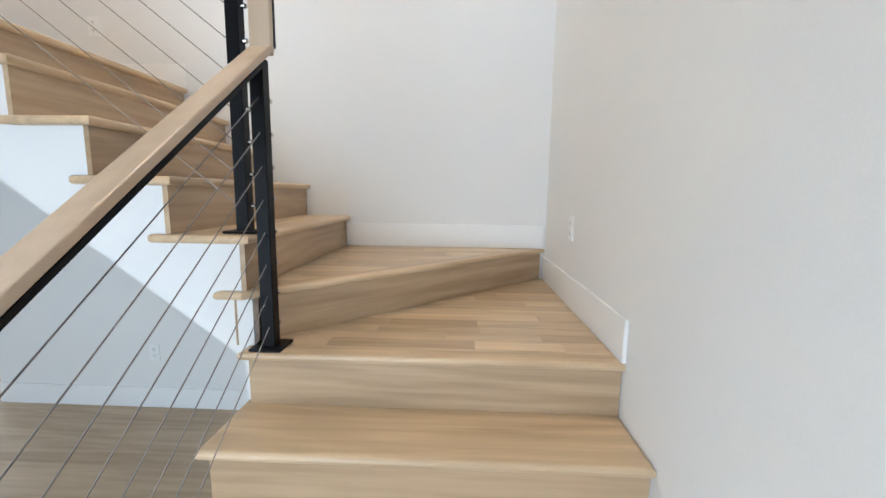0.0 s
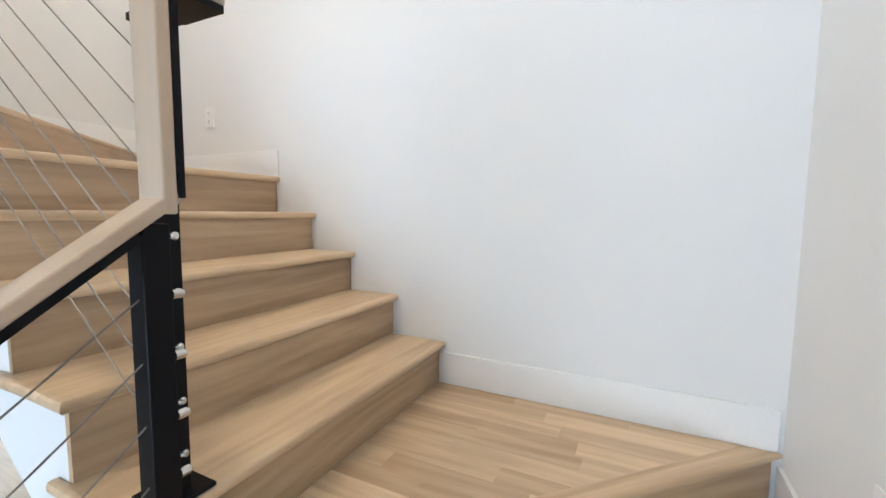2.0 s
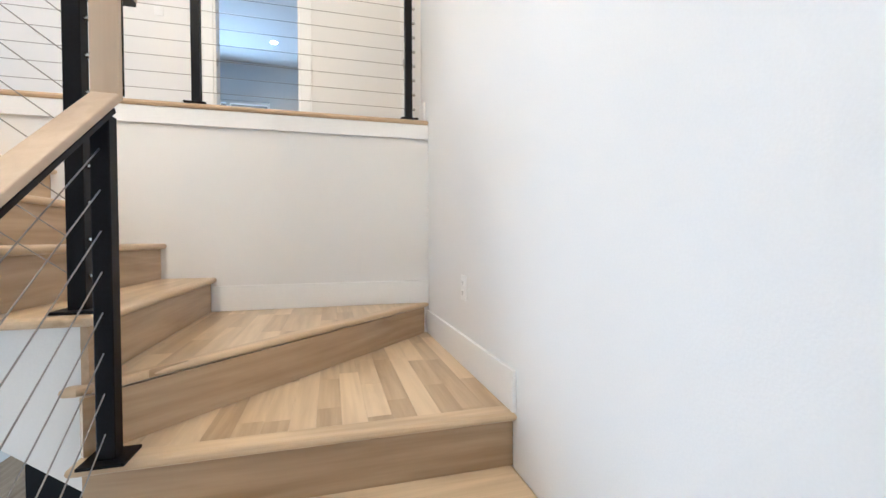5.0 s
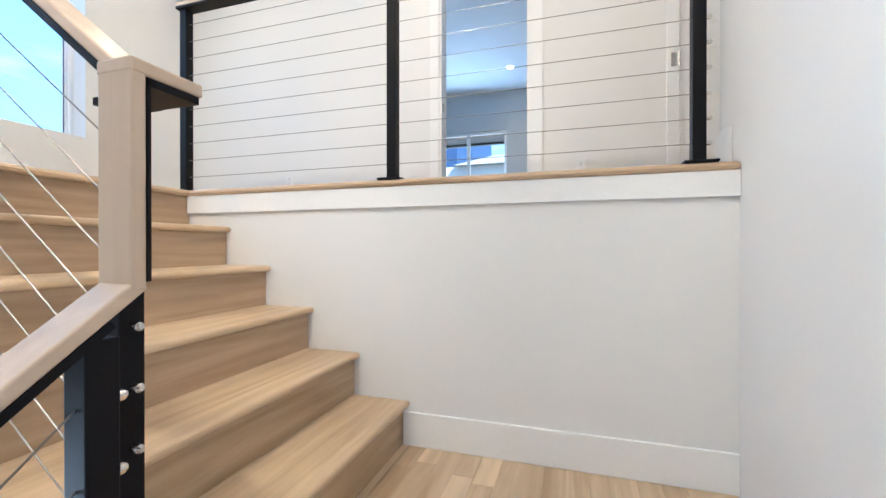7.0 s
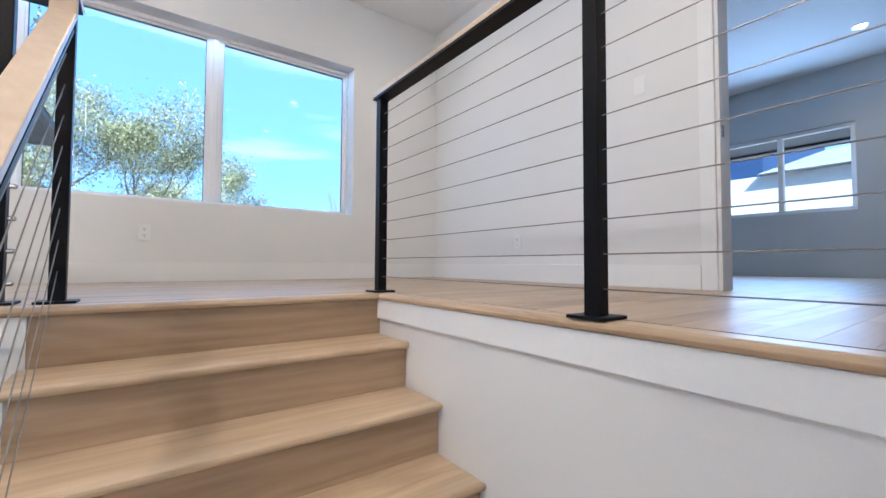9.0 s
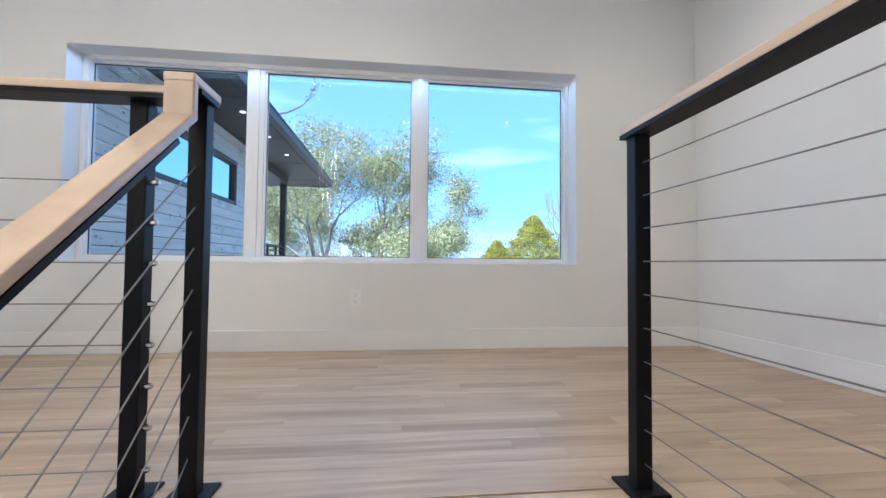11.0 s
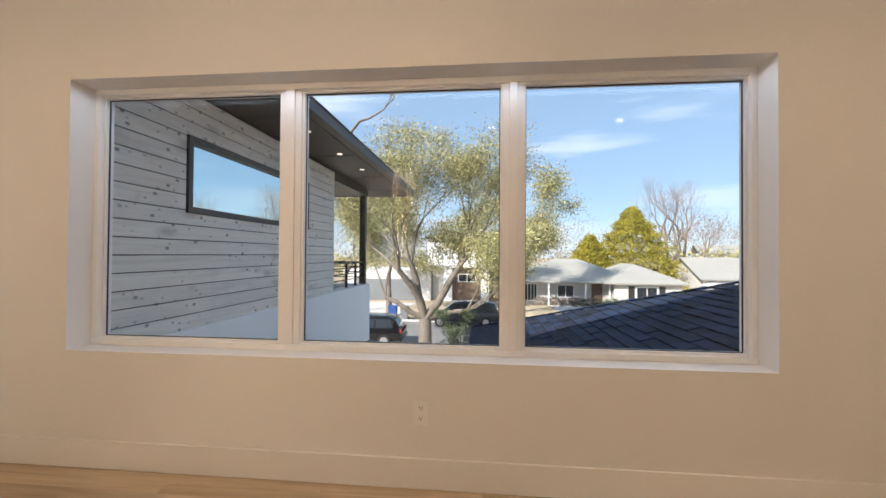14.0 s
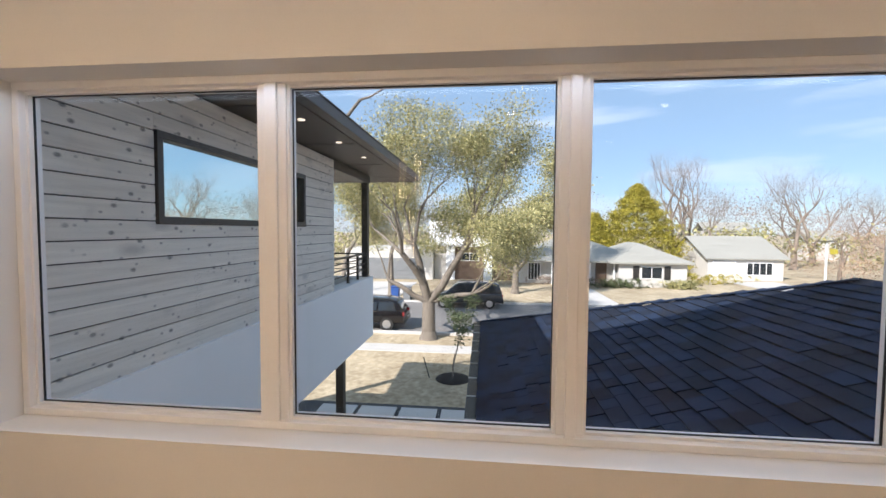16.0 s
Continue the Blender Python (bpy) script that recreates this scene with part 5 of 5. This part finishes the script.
# overhanging bare branch near the window
ob_segs, ob_tips = [], []
grow(random.Random(77), (-12.6, -3.8, 7.25), (0.35, 1.0, 0.05), 0.85, 0.03, 3, ob_segs, ob_tips, spread=0.4, up=-0.05, kids=(2, 2))
br = thing("tree_branch", (-12.6, -3.8, 7.25), "thin bare branch with a few leaves over the roof", "branch")
ob_segs.append(((-13.5, -7.5, GROUND), (-13.3, -6.5, 4.5), 0.16, 0.10))
ob_segs.append(((-13.3, -6.5, 4.5), (-12.6, -3.8, 7.25), 0.10, 0.035))
quick_mesh("limb", *tubes(ob_segs, 6), BARK, br, smooth=True)
lv, lf = leaves(np.random.default_rng(4), ob_tips[::2], 2, 0.08, 0.045)
quick_mesh("leaf", lv, lf, LEAF_OAK, br)

# ---- outdoors: houses across the street ----


def hip_roof(x0, x1, y0, y1, z, rise, over=0.5):
    x0, x1, y0, y1 = x0 - over, x1 + over, y0 - over, y1 + over
    h = min(x1 - x0, y1 - y0) / 2
    if y1 - y0 > x1 - x0:
        r0, r1 = ((x0 + x1) / 2, y0 + h, z + rise), ((x0 + x1) / 2, y1 - h, z + rise)
    else:
        r0, r1 = (x0 + h, (y0 + y1) / 2, z + rise), (x1 - h, (y0 + y1) / 2, z + rise)
    v = [(x0, y0, z), (x1, y0, z), (x1, y1, z), (x0, y1, z), r0, r1, (x0, y0, z - 0.15), (x1, y0, z - 0.15), (x1, y1, z - 0.15), (x0, y1, z - 0.15)]
    if y1 - y0 > x1 - x0:
        f = [(0, 1, 4), (1, 2, 5, 4), (2, 3, 5), (3, 0, 4, 5)]
    else:
        f = [(0, 1, 5, 4), (1, 2, 5), (2, 3, 4, 5), (3, 0, 4)]
    return v, f + [(6, 7, 1, 0), (7, 8, 2, 1), (8, 9, 3, 2), (9, 6, 0, 3), (9, 8, 7, 6)]


def gable_roof(x0, x1, y0, y1, z, rise, along="y", over=0.4):
    x0, x1, y0, y1 = x0 - over, x1 + over, y0 - over, y1 + over
    if along == "y":
        c = (x0 + x1) / 2
        v = [(x0, y0, z), (c, y0, z + rise), (x1, y0, z), (x0, y1, z), (c, y1, z + rise), (x1, y1, z)]
    else:
        c = (y0 + y1) / 2
        v = [(x0, y0, z), (x0, c, z + rise), (x0, y1, z), (x1, y0, z), (x1, c, z + rise), (x1, y1, z)]
    v += [(x, y, w - 0.12) for x, y, w in v]
    f = [(0, 1, 4, 3), (1, 2, 5, 4), (6, 9, 10, 7), (7, 10, 11, 8), (0, 3, 9, 6), (2, 8, 11, 5), (0, 6, 7, 1), (1, 7, 8, 2), (3, 4, 10, 9), (4, 5, 11, 10)]
    return v, f


def front_window(parent, x, y0, y1, z0, z1, frame=FRAME, glass=DARK_GLASS, bars=1):
    w = part("window", boxes((x, x + 0.08, y0, y1, z0, z0 + 0.08), (x, x + 0.08, y0, y1, z1 - 0.08, z1), (x, x + 0.08, y0, y0 + 0.08, z0 + 0.08, z1 - 0.08), (x, x + 0.08, y1 - 0.08, y1, z0 + 0.08, z1 - 0.08),
                             *[(x, x + 0.07, y0 + (y1 - y0) * (i + 1) / (bars + 1) - 0.03, y0 + (y1 - y0) * (i + 1) / (bars + 1) + 0.03, z0 + 0.08, z1 - 0.08) for i in range(bars)]), frame, parent)
    part("pane", boxes((x + 0.01, x + 0.03, y0 + 0.06, y1 - 0.06, z0 + 0.06, z1 - 0.06)), glass, w)


def front_door(parent, x, y0, y1, z0, z1, mat):
    d = part("door", boxes((x, x + 0.06, y0, y1, z0, z1), (x, x + 0.09, y0 - 0.08, y0, z0, z1 + 0.08), (x, x + 0.09, y1, y1 + 0.08, z0, z1 + 0.08)), mat, parent)
    part("handle", boxes((x + 0.06, x + 0.1, y1 - 0.15, y1 - 0.1, z0 + 0.95, z0 + 1.05)), RIM, d)


g = GROUND
ranch = thing("house", (-48, 9, g), "long white one-storey house with a grey hip roof", "house", "houses across the street")
part("wall", boxes((-54, -45.5, 2.5, 12.0, g, 1.25)), SIDING, ranch)
part("wall", boxes((-54, -43.6, 12.0, 18.2, g, 1.25)), SIDING, ranch)
quick_mesh("roof", *hip_roof(-54, -44.6, 2.5, 14.5, 1.25, 2.2), ROOF_GREY, ranch)
quick_mesh("roof", *hip_roof(-54, -43.6, 11.6, 18.2, 1.25, 1.75), ROOF_GREY, ranch)
front_window(ranch, -45.5, 3.6, 4.9, g + 0.3, g + 2.1, bars=3)
front_window(ranch, -45.5, 6.9, 8.6, g + 0.7, g + 2.0)
front_door(ranch, -45.5, 10.4, 11.3, g + 0.1, g + 2.15, BROWN_PANEL)
front_window(ranch, -43.6, 14.0, 16.0, g + 0.8, g + 2.0)
for y in (13.3, 16.15):
    part("shutter", boxes((-43.6, -43.54, y, y + 0.55, g + 0.75, g + 2.05)), DARK_TRIM, ranch, "dark shutter")
for y in (5.8, 9.4, 11.7):
    part("porch_post", boxes((-44.4, -44.25, y, y + 0.15, g, 1.1)), FRAME, ranch)
gabled = thing("house", (-54, 28, g), "white gabled house with a garage and grey roof", "house", "houses across the street")
part("wall", boxes((-60, -51, 23.8, 31.6, g, 1.3)), SIDING, gabled)
quick_mesh("roof", *gable_roof(-60, -51, 23.8, 31.6, 1.3, 2.4, "y"), ROOF_GREY, gabled)
quick_mesh("gable", [(-60.0, 23.8, 1.3), (-51.0, 23.8, 1.3), (-55.5, 23.8, 3.45), (-60.0, 24.0, 1.3), (-51.0, 24.0, 1.3), (-55.5, 24.0, 3.45)], [(0, 1, 2), (3, 5, 4), (0, 3, 4, 1), (1, 4, 5, 2), (2, 5, 3, 0)], SIDING, gabled)
gd = part("garage_door", boxes((-51.0, -50.94, 24.3, 26.7, g, g + 2.15)), FRAME, gabled)
for k in range(4):
    part("panel", boxes((-50.94, -50.92, 24.4, 26.6, g + 0.08 + k * 0.52, g + 0.52 + k * 0.52)), SIDING, gd)
front_window(gabled, -51.0, 27.8, 30.5, g + 0.6, g + 2.0, bars=3)
modern = thing("house", (-50, -4, g), "modern two-storey white and brown house", "house", "houses across the street")
part("wall", boxes((-58, -47.5, -6.2, 2.0, g, 2.6)), SIDING, modern)
part("upper_wall", boxes((-58, -49.0, -7.0, 0.0, 2.6, 5.6)), STUCCO, modern)
part("flat_roof", boxes((-58.3, -48.6, -7.3, 0.3, 5.6, 5.85)), DARK_TRIM, modern)
part("canopy", boxes((-50, -46.6, -6.4, 2.2, 2.45, 2.7)), STUCCO, modern)
for y in (-4.9, -0.9):
    part("pier", boxes((-47.5, -46.8, y, y + 0.9, g, 2.45)), STUCCO, modern)
for y0, y1 in ((-4.0, -0.9), (0.0, 2.0)):
    part("panel", boxes((-47.5, -47.35, y0, y1, g, 2.44)), BROWN_PANEL, modern)
front_window(modern, -47.35, -3.4, -1.4, g + 2.0, g + 2.9)
front_window(modern, -47.35, 0.25, 1.75, g + 1.9, g + 2.8, DARK_TRIM)
front_window(modern, -49.0, -3.6, -2.2, 3.3, 4.6)
front_window(modern, -49.0, -1.6, -0.4, 3.3, 4.6)
front_door(modern, -47.5, 2.05, 3.0, g, g + 2.2, DARK_TRIM)
part("garage_wing", boxes((-58, -46.5, -16.0, -6.3, g, 2.1)), SIDING, modern)
gdm = part("garage_door", boxes((-46.5, -46.44, -14.5, -7.6, g, g + 2.3)), GREY_BIN, modern)
for k in range(5):
    part("panel", boxes((-46.44, -46.41, -14.4, -7.7, g + 0.05 + k * 0.45, g + 0.46 + k * 0.45)), GREY_BIN, gdm)
for hx, hy, hw, hz in ((-92, 44, 9, 6.2), (-88, 60, 8, 4.6), (-80, 78, 10, 3.4)):
    far = thing("house", (hx, hy, g), "far pale house among the bare trees", "house", "far houses")
    part("wall", boxes((hx - 4, hx, hy, hy + hw, g, hz - 1.8)), SIDING, far)
    quick_mesh("roof", *gable_roof(hx - 4, hx, hy, hy + hw, hz - 1.8, 1.8, "y"), ROOF_GREY, far)
    for i in range(2):
        front_window(far, hx, hy + 1.2 + i * 3.5, hy + 2.7 + i * 3.5, hz - 3.6, hz - 2.3)
rngh = np.random.default_rng(15)
for i, (x, y, sx, sy, h, mat, lab) in enumerate(((-47.5, 21.0, 0.9, 2.2, 1.0, LEAF_GOLD, "clipped yellow-green hedge by the driveway"), (-43.0, 11.6, 0.5, 1.4, 0.8, LEAF_DARK, "low dark shrubs before the porch"), (-44.6, 7.2, 0.4, 1.8, 0.7, LEAF_DRY, "dry brown shrubs before the house"), (-43.0, 17.4, 0.4, 0.7, 0.7, LEAF_OAK, "small green shrub at the corner"), (-58, 21.5, 2.0, 3.0, 3.4, LEAF_DRY, "bare pinkish bush behind the house"))):
    p3 = np.stack((rngh.normal(x, sx, 160), rngh.normal(y, sy, 160), g + rngh.uniform(0.05, 1, 160) * h), axis=1)
    lv, lf = leaves(rngh, p3, 14, 0.12, 0.09)
    tagged(quick_mesh("shrub", lv, lf, mat), lab, "shrub")
pole = thing("street_sign_pole", (-46, 32.0, g), "white pole with a small solar panel and yellow sign", "pole")
part("pole", rod(bmesh.new(), (-46, 32, g), (-46, 32, 3.2), 0.09, sides=10), FRAME, pole)
part("solar_panel", beam(bmesh.new(), (-46, 31.3, 3.35), (-46, 32.7, 3.35), 0.6, 0.05), DARK_TRIM, pole)
part("sign", boxes((-45.9, -45.86, 32.2, 32.9, 2.1, 2.6)), LEAF_GOLD, pole, "yellow sign plate")

# ---- outdoors: cars and bins ----


def car(at, length, height, paint, label, van=False):
    """A parked car along y with its tail towards +y, at the middle of its footprint."""
    th = thing("car", at, label, "car", "parked cars")
    x, y, z = at
    w, L = 0.94, length / 2
    h = height
    prof = [(-L, 0.42), (-L + 0.03, 0.72), (-L + 0.2, 0.88), (-L * 0.5, 1.02), (L - 0.1, 1.06), (L, 0.80), (L - 0.02, 0.42)]
    cab = [(-L * 0.52, 1.0), (-L * 0.2, h - 0.06), (0.0, h), (L * 0.62, h - 0.03), (L - 0.42, h - 0.12), (L - 0.14, 1.05)] if not van else [(-L * 0.6, 1.0), (-L * 0.28, h - 0.08), (0.0, h), (L * 0.7, h - 0.02), (L - 0.28, h - 0.12), (L - 0.05, 1.05)]

    def slab(pts, half, inset):
        bm = bmesh.new()
        lo = [bm.verts.new((x - half, y + a, z + b)) for a, b in pts]
        hi = [bm.verts.new((x + half, y + a, z + b)) for a, b in pts]
        bm.faces.new(lo), bm.faces.new(hi[::-1])
        for i in range(len(pts)):
            j = (i + 1) % len(pts)
            bm.faces.new((lo[j], lo[i], hi[i], hi[j]))
        if inset:
            top = max(p[1] for p in pts)
            for v in bm.verts:
                f = (v.co.z - z - 1.0) / (top - 1.0)
                v.co.x = x + (v.co.x - x) * (1 - inset * max(0, f))
        bmesh.ops.recalc_face_normals(bm, faces=bm.faces)
        bmesh.ops.bevel(bm, geom=list(bm.edges), offset=0.05, segments=2, profile=0.5, affect="EDGES")
        return bm
    part("body", slab(prof, w, 0), paint, th, smooth=True)
    part("cabin", slab(cab, w - 0.06, 0.16), paint, th, smooth=True)
    for sx in (-1, 1):
        n = 3
        ys = [-L * 0.34, -L * 0.02, L * 0.40, L - 0.38]
        for i in range(n):
            q5 = [(ys[i] + 0.04, 1.06), (ys[i + 1] - 0.04, 1.06), (ys[i + 1] - 0.06 - (0.12 if i == n - 1 else 0), h - 0.16), (ys[i] + (0.30 if i == 0 else 0.05), h - 0.16)]
            top = h
            vs = [(x + sx * ((w - 0.06) * (1 - 0.16 * (b - 1.0) / (top - 1.0)) + 0.006), y + a, z + b) for a, b in q5]
            quick_mesh("side_window", vs + [(vx - sx * 0.02, vy, vz) for vx, vy, vz in vs], [(0, 1, 2, 3), (7, 6, 5, 4), (0, 4, 5, 1), (1, 5, 6, 2), (2, 6, 7, 3), (3, 7, 4, 0)], DARK_GLASS, th)
        for dy in (-L + 0.85, L - 0.9):
            wh = part("wheel", rod(bmesh.new(), (x + sx * (w - 0.2), y + dy, z + 0.36), (x + sx * (w + 0.015), y + dy, z + 0.36), 0.36, sides=28), TYRE, th)
            part("rim", rod(bmesh.new(), (x + sx * (w + 0.012), y + dy, z + 0.36), (x + sx * (w + 0.022), y + dy, z + 0.36), 0.23, sides=10), RIM, wh)
        part("tail_lamp", boxes((x + sx * (w - 0.32), x + sx * (w - 0.02), y + L - 0.06, y + L + 0.01, z + 0.82, z + 0.98)), TAIL, th, "red tail lamp")
    part("rear_window", beam(bmesh.new(), (x, y + L - 0.36, z + h - 0.2), (x, y + L - 0.12, z + 1.1), 1.25, 0.02, (0, 1, 0.4)), DARK_GLASS, th)
    part("bumper", boxes((x - w + 0.03, x + w - 0.03, y + L - 0.1, y + L + 0.05, z + 0.38, z + 0.6), bevel=0.03), paint, th)


car((-24.85, -7.35, GROUND), 4.7, 1.66, BLACK_PAINT, "black sport utility car parked at the kerb")
car((-31.6, -2.0, GROUND), 4.9, 1.75, GREY_PAINT, "dark grey minivan parked across the street", True)
for y, mat, lab in ((-7.5, BLUE_BIN, "blue wheeled refuse bin by the street"), (-6.6, GREY_BIN, "grey wheeled refuse bin by the street")):
    th = thing("refuse_bin", (-33.4, y, GROUND), lab, "bin", "refuse bins")
    bm = box(bmesh.new(), -33.7, -33.1, y - 0.3, y + 0.3, GROUND + 0.05, GROUND + 1.0)
    for v in bm.verts:
        if v.co.z < GROUND + 0.3:
            v.co.x, v.co.y = -33.4 + (v.co.x + 33.4) * 0.8, y + (v.co.y - y) * 0.8
    part("tub", bm, mat, th)
    part("lid", boxes((-33.74, -33.05, y - 0.33, y + 0.33, GROUND + 1.0, GROUND + 1.07), bevel=0.02), mat, th)
    for sy in (-1, 1):
        part("wheel", rod(bmesh.new(), (-33.62, y + sy * 0.24, GROUND + 0.1), (-33.62, y + sy * 0.3, GROUND + 0.1), 0.1, sides=14), TYRE, th)
# neighbour seen by the grey room's window
NAVY = mottled("navy_siding", (0.016, 0.034, 0.085), (0.024, 0.048, 0.115), 1.0, 30, 0.7, 0.1)
nbr = thing("neighbour_house", (-2.5, 11.5, GROUND), "white neighbour house with a navy upper wall and grey roof", "house")
part("wall", boxes((-14, 6, 11.5, 18, GROUND, 5.12)), SIDING, nbr, "white painted wall")
part("upper_wall", boxes((-14, -4.25, 11.7, 18, 5.13, 7.6)), NAVY, nbr, "navy upper wall")
quick_mesh("roof", [(-4.24, 11.2, 5.125), (6, 11.2, 5.125), (6, 18, 6.9), (-4.24, 18, 6.9), (-4.24, 18, 5.125), (6, 18, 5.125)], [(0, 1, 2, 3), (1, 5, 2), (0, 3, 4), (3, 2, 5, 4), (0, 4, 5, 1)], ROOF_GREY, nbr)
eave = thing("roof_eave", (-2.0, 6.9, 4.74), "dark roof eave over the grey room's window", "eave", kind="structure")
part("soffit", boxes((-4.75, 1.9, 6.41, 7.25, 4.74, 4.79)), SOFFIT, eave)
part("gutter", boxes((-4.75, 1.9, 7.255, 7.37, 4.71, 4.84), bevel=0.008), DARK_TRIM, eave)
